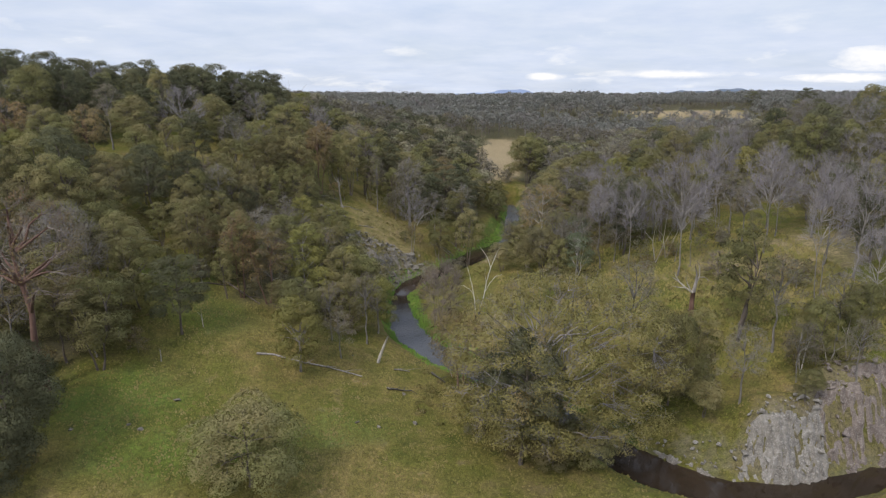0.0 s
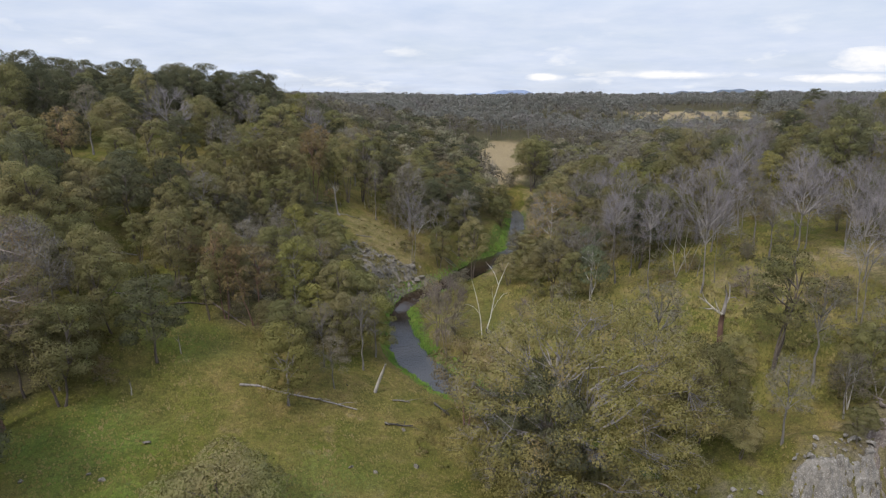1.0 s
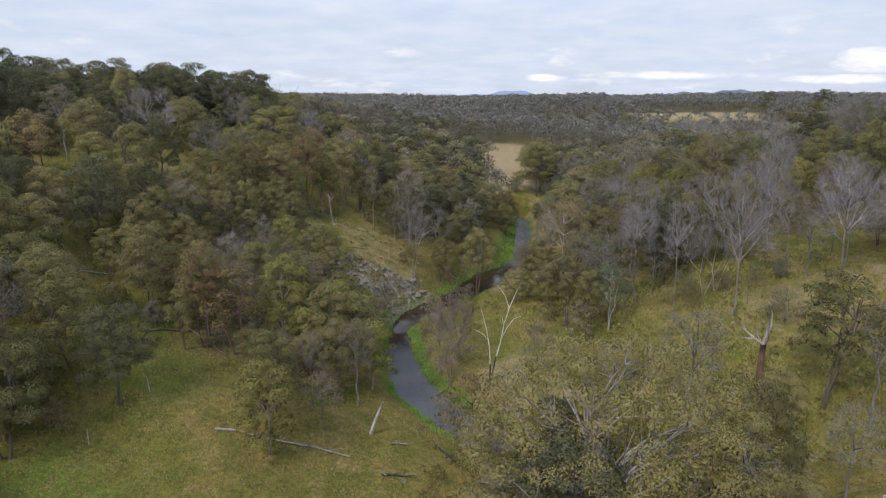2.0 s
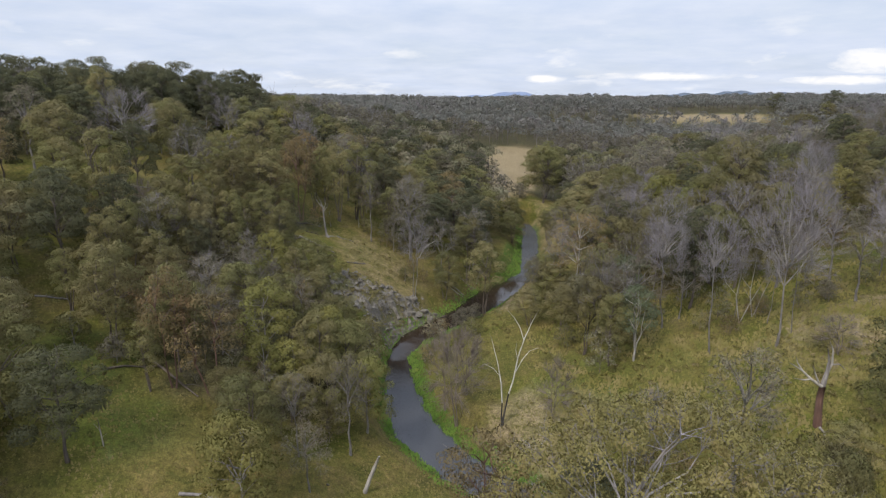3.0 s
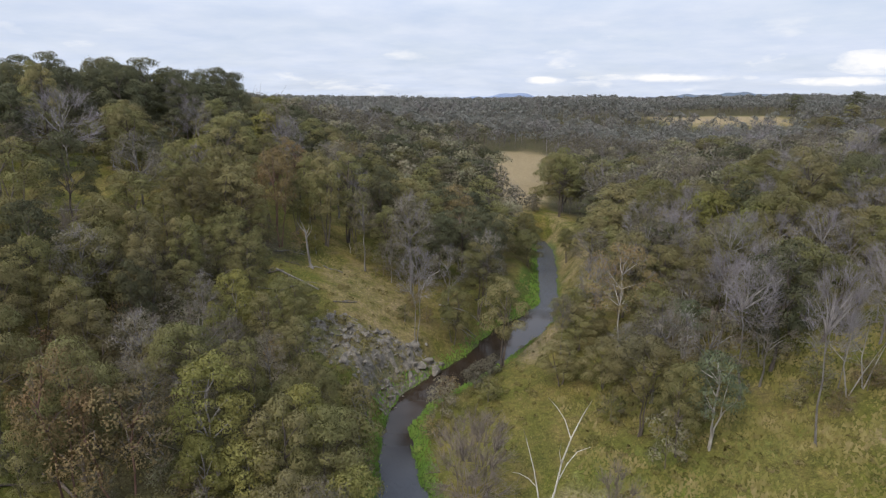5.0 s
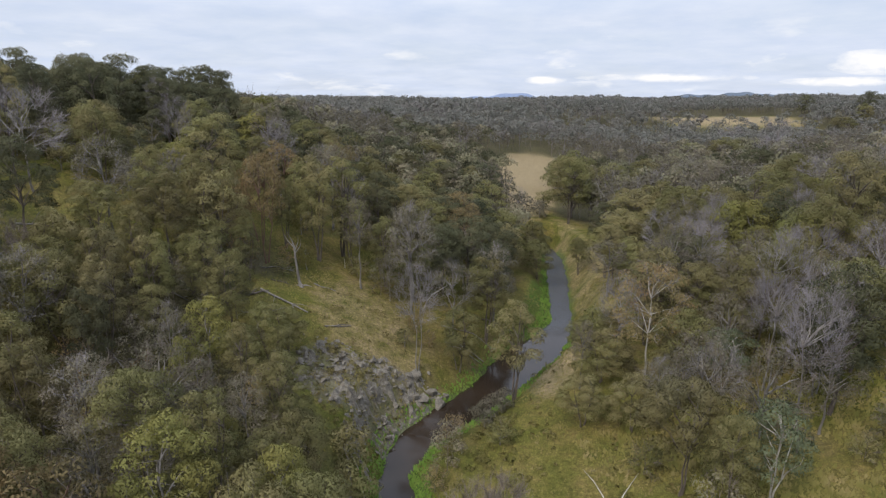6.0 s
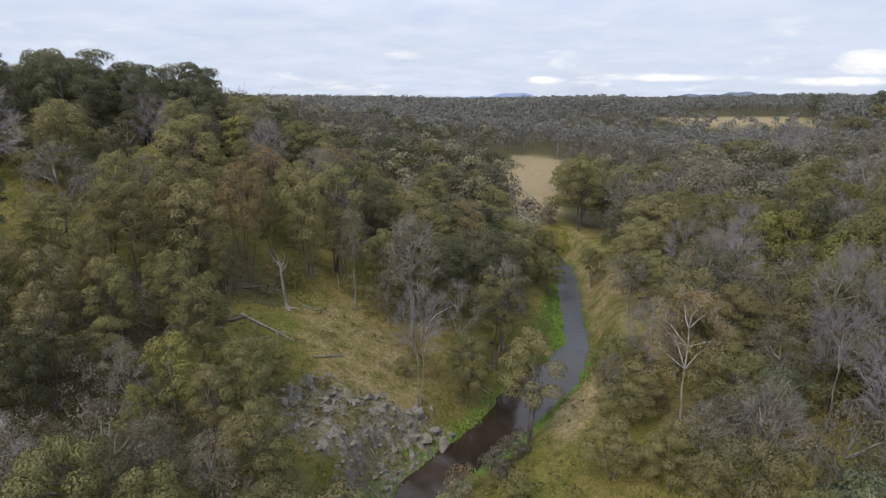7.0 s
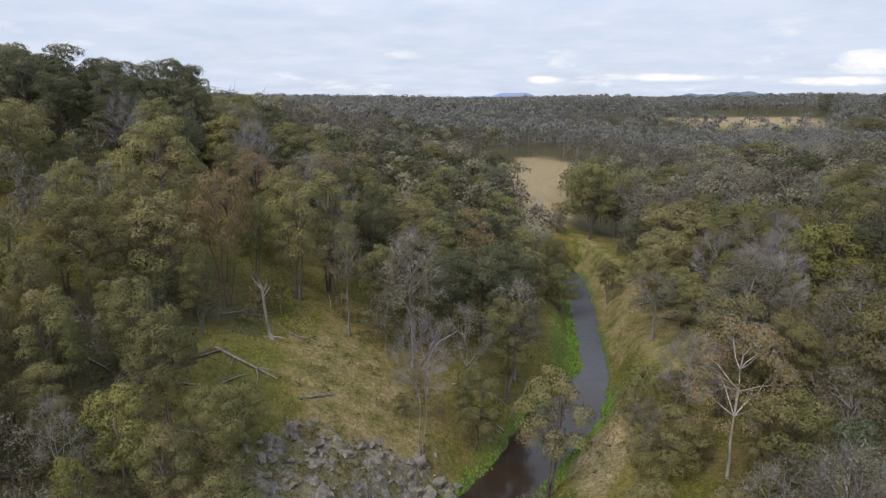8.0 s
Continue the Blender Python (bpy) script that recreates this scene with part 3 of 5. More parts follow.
def build_ground():
    xs = spread_axis(-112, 112, 1.3, -4200, 4200)
    ys = spread_axis(40, 262, 1.3, -400, 4700)
    X, Y = np.meshgrid(xs, ys)
    Z = height(X, Y)
    nx, ny = len(xs), len(ys)
    i = np.arange(nx * ny).reshape(ny, nx)
    quads = np.stack([i[:-1, :-1], i[:-1, 1:], i[1:, 1:], i[1:, :-1]], -1).reshape(-1, 4)
    ob = mesh_object("ground", np.stack([X, Y, Z], -1).reshape(-1, 3), quads, GROUND, smooth=True)
    tagged(ob, "rolling olive-green pasture with dry grass and leaf litter", "ground", kind="structure")
    d, half, level, side = creek_at(X, Y)
    lush = np.clip(1.1 - (d - half) / np.where(side < 0, np.where((Y < 163) & (Y > 112), 1.0, 2.2), np.where(Y > 163, 0.8, 2.4)), 0, 1) * (Y < 225) * np.where((X > 25) & (Y < 74), 0.35, 1.0)
    lush = np.maximum(lush, 0.7 * blob(X, Y, 15.5, 176, 3, 15, -12))
    lush = np.maximum(lush, np.maximum.reduce([0.55 * blob(X, Y, -39, 66, 9, 8, 10, 0.9), 0.5 * blob(X, Y, -30, 58, 12, 5, 10, 0.9), 0.42 * blob(X, Y, -13, 65, 9, 4, 30, 0.9), 0.45 * blob(X, Y, -45, 94, 10, 9, 0, 0.9), 0.4 * blob(X, Y, -36, 87, 10, 7, 0, 0.9)]))
    lush = np.maximum(lush, 0.35 * blob(X, Y, 22, 108, 12, 9, 0))
    dry = np.maximum.reduce([0.95 * blob(X, Y, 27, 284, 13, 48, -10), 0.95 * blob(X, Y, 35, 318, 15, 26, -18), 0.4 * blob(X, Y, 29, 196, 6, 46, -4), 0.9 * blob(X, Y, *PADDOCK), 0.4 * blob(X, Y, -15, 148, 8, 14, 18),
                             0.1 * blob(X, Y, -8, 68, 20, 12, 0, 0.9), 0.6 * blob(X, Y, 12, 99, 9, 9, -20), 0.55 * blob(X, Y, 62, 104, 22, 9, 0), 0.7 * blob(X, Y, 14, 146, 3.5, 12, -25)])
    open_ground = clearing(X, Y)
    litter = (0.3 + 0.5 * np.clip((Y - 190) / 60, 0, 1)) * (1 - open_ground)
    litter = np.maximum(litter, 0.75 * np.maximum.reduce([blob(X, Y, -27, 110, 15, 22, 0, 0.6), blob(X, Y, -38, 140, 15, 24, 0, 0.6), blob(X, Y, -56, 82, 11, 16, 0, 0.6)]) * (1 - 0.7 * open_ground))
    mud = np.clip(1 - np.abs(d - half) / 0.8, 0, 1) * 0.7
    stony = np.maximum.reduce([0.5 * blob(X, Y, 42, 65, 6.5, 4, 0), 0.45 * blob(X, Y, 54, 70, 9, 6, 8), 0.4 * blob(X, Y, 33, 66.5, 5, 2.5, -30), 0.6 * blob(X, Y, -13, 134, 11, 6, 22)])
    for key, v in (("stony", stony), ("lush", lush), ("dry", dry), ("litter", litter), ("mud", mud)):
        at = ob.data.attributes.new(key, "FLOAT", "POINT")
        at.data.foreach_set("value", v.astype(np.float32).ravel())
    return ob


def build_water():
    """The creek's surface: a strip that follows its bed, a little wider than the water's edge so that the banks cut it."""
    fine = []
    for a, b in zip(CREEK[:-1], CREEK[1:]):
        n = max(2, int(math.hypot(*(b - a)[:2]) / 1.5))
        fine += [a + (b - a) * k / n for k in range(n)]
    fine = np.array(fine + [CREEK[-1]])
    verts, faces = [], []
    for i, p in enumerate(fine):
        t = fine[min(i + 2, len(fine) - 1)] - fine[max(i - 2, 0)]
        n = np.array([-t[1], t[0]]) / math.hypot(t[0], t[1])
        for k in (-1, -0.5, 0, 0.5, 1):
            w = (p[2] + 1.1) * k
            verts.append((p[0] + n[0] * w, p[1] + n[1] * w, p[3]))
        if i:
            for k in range(4):
                o = 5 * (i - 1) + k
                faces.append((o, o + 1, o + 6, o + 5))
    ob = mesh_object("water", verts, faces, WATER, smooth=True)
    # wind ripples and painted sky sheen on the open reaches, still pools under the trees
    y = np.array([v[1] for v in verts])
    ripple_sheen = np.maximum(np.clip((y - 164) / 6, 0, 1), np.clip((y - 76) / 6, 0, 1) * np.clip((122 - y) / 8, 0, 1))
    ob.data.attributes.new("ripple_sheen", "FLOAT", "POINT").data.foreach_set("value", ripple_sheen.astype(np.float32))
    return tagged(ob, "still brown creek water between grassy banks", "creek", kind="structure")


build_ground()
build_water()


def hills(name, label, y, profile, depth, mat):
    """A long far ridge with a rounded back."""
    verts, faces = [], []
    for i, (x, z) in enumerate(profile):
        verts += [(x, y - depth, -30), (x, y - depth * 0.4, z * 0.75), (x, y, z), (x, y + depth, -30)]
        if i:
            o = 4 * (i - 1)
            faces += [(o + k, o + 4 + k, o + 5 + k, o + 1 + k) for k in range(3)]
    return tagged(mesh_object(name, verts, faces, mat, smooth=True), label, "hill", kind="structure")


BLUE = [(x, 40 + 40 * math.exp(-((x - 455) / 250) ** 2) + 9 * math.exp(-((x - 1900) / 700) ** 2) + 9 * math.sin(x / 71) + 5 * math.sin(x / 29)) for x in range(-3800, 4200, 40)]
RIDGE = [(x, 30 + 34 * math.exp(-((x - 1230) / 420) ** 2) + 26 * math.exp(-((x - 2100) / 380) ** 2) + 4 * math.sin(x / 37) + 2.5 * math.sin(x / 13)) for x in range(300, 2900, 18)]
hills("backdrop_ridge", "dark wooded ridge beyond the paddock, tinted with haze", 2600, RIDGE, 200, RIDGE_HAZE)
hills("backdrop_hills", "distant hills on the horizon, coloured blue with haze", 4500, BLUE, 260, HILL_HAZE)


# ---- trees: patterns that are copied over the slopes ----
OLIVE = [gum_tree("gum_tree", 10 + i, h, s, low, n, 8, LEAF_OLIVE, BARK_DARK, clump=c, label="olive-green gum tree with a dark trunk on the grassy slope", stems=st, group="woodland gums")
         for i, (h, s, low, st, n, c) in enumerate(((14, 4.2, 0.2, 2, 25, 1.4), (15.5, 3.7, 0.26, 3, 24, 1.3), (12.5, 4.4, 0.12, 2, 26, 1.45), (17, 4.6, 0.3, 1, 27, 1.45), (15, 4.8, 0.34, 2, 24, 1.55)))]
DARK = [gum_tree("dark_gum", 30 + i, h, s, low, n, 8, LEAF_DARK, BARK_DARK, clump=1.45, label="dense dark green gum tree on the hill", group="dark gums")
        for i, (h, s, low, n) in enumerate(((15, 4.9, 0.2, 27), (17, 4.7, 0.26, 27), (13, 5.0, 0.15, 26), (15, 3.8, 0.16, 24)))]
BRIGHT = [gum_tree("bright_gum", 50 + i, h, s, low, n, 7, LEAF_BRIGHT, BARK_GREY, clump=1.1, label="young yellow-green gum tree", group="young gums")
          for i, (h, s, low, n) in enumerate(((10, 3.3, 0.14, 26), (12, 3.7, 0.2, 26), (8, 3.0, 0.1, 22)))]
RUST = [gum_tree("rusty_gum", 70 + i, h, s, low, 22, 8, LEAF_RUST, BARK_RED, clump=1.25, label="gum tree with browning leaves and a reddish trunk", count=150, twigs=4, twig_mat=TWIG_BROWN, own_limbs=True, stems=2, leaf=0.11, group="browning gums")
        for i, (h, s, low) in enumerate(((15, 4.2, 0.42), (13, 4.4, 0.35)))]
GREY = [gum_tree("thinning_gum", 90 + i, h, s, low, 24, 8, LEAF_GREY, LOG_GREY, clump=1.2, label="thinning grey-green gum tree dying back", count=100, twigs=7, twig_mat=(TWIG_GREY, TWIG_BROWN, TWIG_BROWN)[i], own_limbs=True, group="thinning gums")
        for i, (h, s, low) in enumerate(((14, 4.1, 0.32), (16, 4.3, 0.4), (12, 4.1, 0.28)))]
DEAD = [gum_tree("dead_tree", 110 + i, h, s, low, 56, 12, None, LOG_GREY, label="bare dead tree with a grey crown of fine twigs", count=0, twigs=9, twig_mat=TWIG_GREY, own_limbs=True, stems=st, group="dead trees", category="dead tree", fine=0.015, sprays=3, limb_mat=BARK_GREY, trunk_r=0.13)
        for i, (h, s, low, st) in enumerate(((15, 4.4, 0.35, 1), (17, 4.0, 0.4, 2), (13, 4.6, 0.3, 1), (16, 3.6, 0.45, 1)))]
SHRUB = [gum_tree("sapling", 130 + i, h, s, low, 12, 6, m, BARK_GREY, label="bushy sapling with leaves down to the grass", category="shrub", leaf=0.1, clump=0.8, count=260, group="saplings")
         for i, (h, s, low, m) in enumerate(((4.5, 1.8, 0.1, LEAF_OLIVE), (5.5, 1.7, 0.15, LEAF_BRIGHT), (3.6, 1.9, 0.05, LEAF_GREY), (6.5, 2.1, 0.15, LEAF_DARK)))]
BLUE_GUM = [gum_tree("blue_gum", 150, 11, 3.4, 0.3, 20, 9, LEAF_BLUE, BARK_PALE, label="blue-green gum sapling with pale stems", stems=3, leaf=0.095, count=260, clump=1.05)]
PALE = [gum_tree("pale_gum", 160, 16.5, 5.8, 0.32, 34, 12, LEAF_RUST, BARK_PALE, label="spreading pale-limbed gum tree with a thin brownish crown", count=130, clump=1.3, twigs=6, twig_mat=TWIG_GREY, trunk_r=0.15, own_limbs=True)]
RED = [gum_tree("red_trunked_gum", 170, 26, 8.0, 0.36, 70, 14, LEAF_RUST, BARK_RED, label="tall old gum with a red-brown trunk and thin dying crown", count=45, own_limbs=True, twigs=12, twig_mat=TWIG_BROWN, trunk_r=0.5)]
BROWN = [gum_tree("brown_shrub", 180, 10, 2.6, 0.15, 26, 8, None, TWIG_BROWN, label="bare brown twiggy shrub", category="shrub", count=0, twigs=14, twig_mat=TWIG_BROWN, stems=2, trunk_r=0.1)]
BUSHY = [gum_tree("bushy_gum", 190 + i, 9.5, 4.6, 0.06, 40, 10, m, BARK_DARK, label=t, count=480, clump=1.35, leaf=0.075)
         for i, (m, t) in enumerate(((LEAF_OLIVE, "dense bushy gum with brown-tipped olive leaves"), (LEAF_DARK, "dense dark bushy gum with leaves to the ground")))]
BRUSH = [gum_tree("brushwood", 220 + i, 4.2 + i, 2.2, 0.1, 14, 4, (LEAF_OLIVE, LEAF_RUST, LEAF_MID_HAZE)[i], TWIG_BROWN, label="tangled grey-brown understorey shrub among the gums", category="shrub", leaf=0.11, count=110, clump=0.8, twigs=6,
                  twig_mat=TWIG_BROWN, stems=1, trunk_r=0.05, group="understorey shrubs") for i in range(3)]
PATTERNS = BRUSH + BUSHY + BLUE_GUM + PALE + RED + BROWN + OLIVE + DARK + BRIGHT + RUST + GREY + DEAD + SHRUB
TAKEN = {}


def room_for(x, y, gap):
    k = (int(x // 8), int(y // 8))
    near = [q for i in (-1, 0, 1) for j in (-1, 0, 1) for q in TAKEN.get((k[0] + i, k[1] + j), ())]
    if any((q[0] - x) ** 2 + (q[1] - y) ** 2 < (max(gap, q[2]) ** 2 if gap else 0) for q in near):
        return False
    TAKEN.setdefault(k, []).append((x, y, gap * 0.8))
    return True


def plant(pattern, x, y, size=1.0, turn=0.0, tall=1.0, sink=0.1):
    z = float(height(x, y)) - sink
    return copy_thing(pattern, pose(x, y, z, 0, 0, turn) @ Matrix.Diagonal((size, size, size * tall, 1)))


def plant_as(pool, spots, seed, cap=1.35):
    """Trees of known height and crown radius at their places: x, y, height, radius."""
    r = random.Random(seed)
    for i, (x, y, h, w) in enumerate(spots):
        d, half, level, side = creek_at(np.array(x), np.array(y))
        if d < half + 0.6:
            continue
        p = min(pool, key=lambda q: abs(q["wide"] / q["tall"] - w / h) + 0.12 * r.random())
        k, s = h / p["tall"], w / p["wide"]
        s = max(k / cap, min(k * cap, s))
        room_for(x, y, 0.0 + 3.4 * s)
        z = float(height(x, y)) - 0.1
        copy_thing(p, pose(x, y, z, 0, 0, r.uniform(0, 360)) @ Matrix.Diagonal((s, s, k, 1)))


# ---- trees that stand alone or mark the way: x, y, height, crown radius ----
plant_as(RED, ((-48.3, 67.2, 25, 8),), 1, 1.5)
plant_as(PALE, ((22.7, 135.1, 16.8, 5.8),), 2, 1.5)
plant_as(BUSHY[:1], ((-19.8, 54.1, 9.6, 6.4), (30.5, 74, 14, 3.8)), 3, 1.5)
plant_as(BUSHY[1:], ((-44.4, 54.9, 14, 5.8), (-47.5, 60.5, 11, 4.6), (-43, 50, 8, 4.2)), 4, 1.5)
plant_as(DARK, ((-53.8, 109.6, 16.4, 4.7), (-58, 116.5, 9.6, 3.5), (-38.5, 117.9, 11, 2.2), (-79.9, 126.8, 11.3, 3.9), (-74.1, 128.8, 12, 3.3), (-30.6, 136.6, 8, 2.1), (-79.3, 143.1, 10.6, 2.8), (-116.1, 163, 16.6, 6.4), (-3.7, 166.5, 14, 4), (0.8, 169.7, 16, 6.1), (-114.9, 170, 17.2, 6.6), (-108.4, 172, 17.3, 5.8), (-103, 176, 15.6, 5.9), (-97.3, 178, 15.4, 5.5), (-68.7, 178, 17.3, 5), (6.2, 179.1, 14, 5.5), (-74, 181, 15.6, 5.4), (-92.2, 182, 15, 6.4), (-83.2, 184, 13.3, 5.1), (-87.8, 186, 16.3, 5)), 5, 1.5)
plant_as(DARK, ((-76.7, 188, 17.5, 6.7), (-4.4, 189.4, 14, 6), (-70.3, 192, 18, 6.8), (-80, 192, 16.2, 6), (-23.8, 192.5, 13, 3.7), (9.1, 192.6, 10.5, 5.5), (-53.6, 195.6, 11.4, 3.8), (-65.9, 196, 15.6, 5.5), (3.3, 197.3, 14, 6), (-37.1, 197.6, 13, 3.2), (-68, 200, 16.7, 4.9), (-63.7, 203, 16.2, 5.1), (-3.2, 203.1, 13, 5.2), (35.6, 206.2, 12, 4.2), (-58.7, 212, 18.4, 5.6), (-62.1, 214, 18.9, 7.5), (-42.7, 220.1, 14.5, 6), (-2.8, 226.1, 14, 5.8), (86.9, 237, 13, 6), (8.2, 237.6, 14, 6.5)), 6, 1.5)
plant_as(DARK, ((-19.5, 249.6, 13, 5.5),), 7, 1.5)
plant_as(RUST, ((-32.8, 93.8, 15, 3), (-31.7, 154.6, 17.8, 3.8), (-33.5, 158.5, 15, 4), (-34.8, 178.1, 14, 3.5)), 8, 1.5)
plant_as(DEAD, ((63, 83.5, 13.6, 4.2), (65.7, 92, 15, 4.9), (42.8, 105, 23.2, 5.8), (58.4, 106, 19.8, 6.2), (34.6, 106.2, 19.6, 3.5), (45.8, 106.9, 16.3, 1.6), (69.2, 109.8, 16, 5.1), (44.2, 110.3, 10.9, 1.8), (41.2, 113.8, 12.3, 1.1), (31.5, 115.7, 17.6, 3.9), (26, 123, 10, 3.8), (38.1, 124.3, 15.3, 4.3), (58.7, 125.6, 15, 4.2), (61.4, 132.2, 19.9, 4.2), (49.8, 134.3, 15, 4.1), (47.6, 143.7, 13, 5.1), (-63.8, 150.3, 15.5, 6.5), (76.2, 156.6, 14, 4.5), (39.7, 159.7, 13, 4.2), (-53.9, 177.7, 14.4, 3.6)), 9, 1.7)
plant_as(DEAD, ((77.1, 188.9, 14, 7.1), (87.5, 190.2, 14, 7.2), (-61.6, 205.1, 9.4, 4.2), (102.7, 260.9, 14.3, 6)), 10, 1.7)
plant_as(OLIVE, ((45.9, 68.9, 4.8, 2), (34, 70.8, 5.5, 3), (-44.4, 72.1, 13.5, 4.3), (-49.1, 72.7, 11.9, 3.4), (-62, 74, 16, 4.6), (-57, 76.2, 9.6, 4.2), (57.2, 76.5, 12, 3.3), (-51, 77, 15, 4.4), (52.4, 78.4, 10, 3.1), (38.1, 82.1, 8, 2.8), (-21, 83.6, 11, 3.4), (44.1, 84.2, 17.9, 4.4), (-44.7, 84.7, 12.4, 4.2), (-49.8, 90.1, 12.2, 4.1), (-25, 90.7, 6.9, 3.1), (-34.6, 92, 9, 1.9), (-54, 92, 13, 4.2), (-19.5, 93.2, 6.4, 2.1), (-15.7, 93.7, 10, 3.3), (-64, 96, 15, 4.5)), 11, 1.5)
plant_as(OLIVE, ((-33.5, 97.2, 13.8, 3.6), (-41.7, 98.7, 13.9, 4.1), (-49.9, 103.7, 9, 2), (-45.9, 104.5, 10.6, 3.2), (-16.4, 108.8, 7, 1.9), (-38.5, 109, 11, 3.2), (-19.4, 109.1, 9, 2.6), (21.9, 109.2, 11.3, 2.3), (-47.5, 109.4, 12, 2.5), (-41.9, 112.1, 11, 2.7), (-47, 114, 13, 3.1), (-39.1, 121.7, 12, 2.5), (-25.5, 122.6, 9, 2.2), (17.8, 124.7, 8, 3), (-36.4, 126.3, 8, 2.2), (13, 127.6, 7, 3.1), (-24.1, 129, 9, 2.7), (-49.1, 130.7, 10.4, 2.1), (-37.8, 130.9, 12, 2.5), (-29.8, 132.8, 12, 3)), 12, 1.5)
plant_as(OLIVE, ((-38.8, 133.4, 8, 2), (33.9, 134.4, 8, 2.2), (57.5, 134.9, 14, 3.7), (-42.1, 135.3, 12, 2.4), (-33.5, 135.8, 12, 2.7), (17.8, 136.8, 8, 4), (-36.6, 137.9, 9, 1.9), (31.7, 143.1, 12, 3.3), (-44.3, 143.5, 12, 2.4), (35.6, 145.3, 8, 2.6), (21.6, 146.1, 6, 2.3), (16.7, 146.2, 6, 2.2), (-32, 146.3, 10, 2.1), (-36.4, 147.5, 14.9, 4.6), (78.4, 149.2, 14, 3.8), (35.5, 149.7, 9, 2.4), (41.5, 150.3, 10, 3.4), (-47.5, 151.3, 12.7, 3), (-41, 154.1, 10.9, 4.8), (-57.4, 157.5, 13.5, 3.9)), 13, 1.5)
plant_as(OLIVE, ((-72.3, 158.8, 17, 3.4), (-30.3, 161.1, 12, 2.4), (-25.1, 162, 17.9, 3.6), (41, 164, 9, 2.8), (-61.4, 165.5, 11.7, 4.5), (-19.9, 166, 12.8, 3.3), (36.1, 166.7, 10, 3.7), (31.6, 166.9, 8.1, 2.5), (-15.1, 168, 10, 2.1), (-22.1, 169.1, 19, 4.8), (-40.5, 169.3, 9.2, 4.6), (31.6, 170.6, 10, 3.9), (-66.2, 170.6, 10.1, 3.9), (42.4, 172.4, 10, 3.6), (-29.5, 172.6, 15, 4.3), (39.4, 173.1, 10, 3.1), (30.4, 177.7, 8.8, 2.8), (61.6, 180.2, 12, 4.4), (29.4, 180.6, 12, 3.9), (66, 180.7, 13, 3.7)), 14, 1.5)
plant_as(OLIVE, ((-17.9, 181.3, 13, 3.2), (47, 182, 12, 4.6), (38, 183, 11, 4.2), (-7.3, 184.1, 13, 4.8), (44.3, 185.2, 12, 3.5), (-14.6, 185.9, 13, 4.1), (34, 187.7, 13, 5.8), (-11.5, 190.9, 14, 5.3), (-14.9, 194.8, 14, 4.3), (-20.1, 195.3, 15, 5.1), (-67.8, 195.6, 16, 3.7), (45, 196, 12, 4.8), (9.6, 196.7, 13, 5.4), (27.9, 197.4, 9, 2.9), (-17.8, 197.8, 13, 3.9), (-9.3, 199.8, 13, 5.1), (41.4, 202.1, 14, 7), (76.1, 204.2, 13, 5), (3.2, 204.7, 13, 5.8), (114, 205, 14, 5.3)), 15, 1.5)
plant_as(OLIVE, ((-30.7, 207, 13, 5.7), (45.6, 207.2, 13, 5.8), (48.8, 209.1, 12, 4.3), (-32.9, 209.8, 14, 6.6), (-51.2, 211.1, 14.3, 6), (-7.9, 213.2, 14, 5), (-52.1, 216, 14, 6.3), (-24.3, 218.5, 13, 5), (44.6, 218.5, 12, 6), (8.3, 222.2, 13, 5.8), (-37, 226, 13, 6), (-28.4, 229.1, 13, 4.9), (-13.8, 231.5, 13, 5.5), (32.4, 233.4, 20.5, 6), (3.7, 234.4, 13, 5.7), (38.8, 234.4, 12, 5.7), (-4.8, 234.9, 13, 6), (34.1, 241.3, 21, 8), (-8.9, 259.4, 13, 5.9), (52.8, 261.1, 13, 6)), 16, 1.5)
plant_as(OLIVE, ((63.1, 262.3, 13, 6), (102.7, 290.1, 13, 8.2), (98.9, 310.6, 10, 7)), 17, 1.5)
plant_as(BRIGHT, ((-19.7, 76.8, 11.7, 4.1), (-23.4, 96.8, 8.4, 2.4), (-20.2, 103.4, 6.1, 1.5), (-23.2, 110.5, 8, 1.9), (-30, 119, 8, 1.6), (-29.3, 124.2, 10, 2.6), (42.9, 147.1, 10, 2.3), (50, 148.9, 13, 5.2), (53.5, 153.4, 13, 2.9), (49, 158, 10, 3.8), (49.5, 162.7, 13, 4.8), (47.7, 166, 13, 4.5), (50.5, 171.6, 11, 2.7), (-63.4, 196.1, 8.4, 2.4), (-46.3, 200.9, 14, 5.3), (-70.2, 201.4, 7.6, 1.8), (-50.6, 221.4, 15, 5.2)), 18, 1.5)
plant_as(GREY, ((52.7, 70.1, 9, 2.8), (38.4, 70.5, 11.2, 3.1), (-55, 72, 14, 4.2), (47.5, 73.9, 9, 3), (6.5, 75.5, 9.5, 2.6), (-58, 80, 15, 4.4), (56.6, 80.7, 11, 3.9), (47.7, 80.8, 14.7, 4.1), (-15, 82.4, 8, 2.5), (-52, 84, 13, 4), (-17.2, 87.3, 10, 2.2), (-60, 88, 14, 4.2), (-12.3, 90.8, 12.3, 3), (-30.5, 103, 10, 3), (-27.1, 105, 9, 2.3), (-33, 107.6, 12, 3.3), (-35.3, 110.9, 9.6, 3.6), (-29.2, 112.1, 12, 4.3), (-27.2, 115.4, 9, 2.8), (-22.8, 115.5, 9, 2.4)), 19, 1.5)
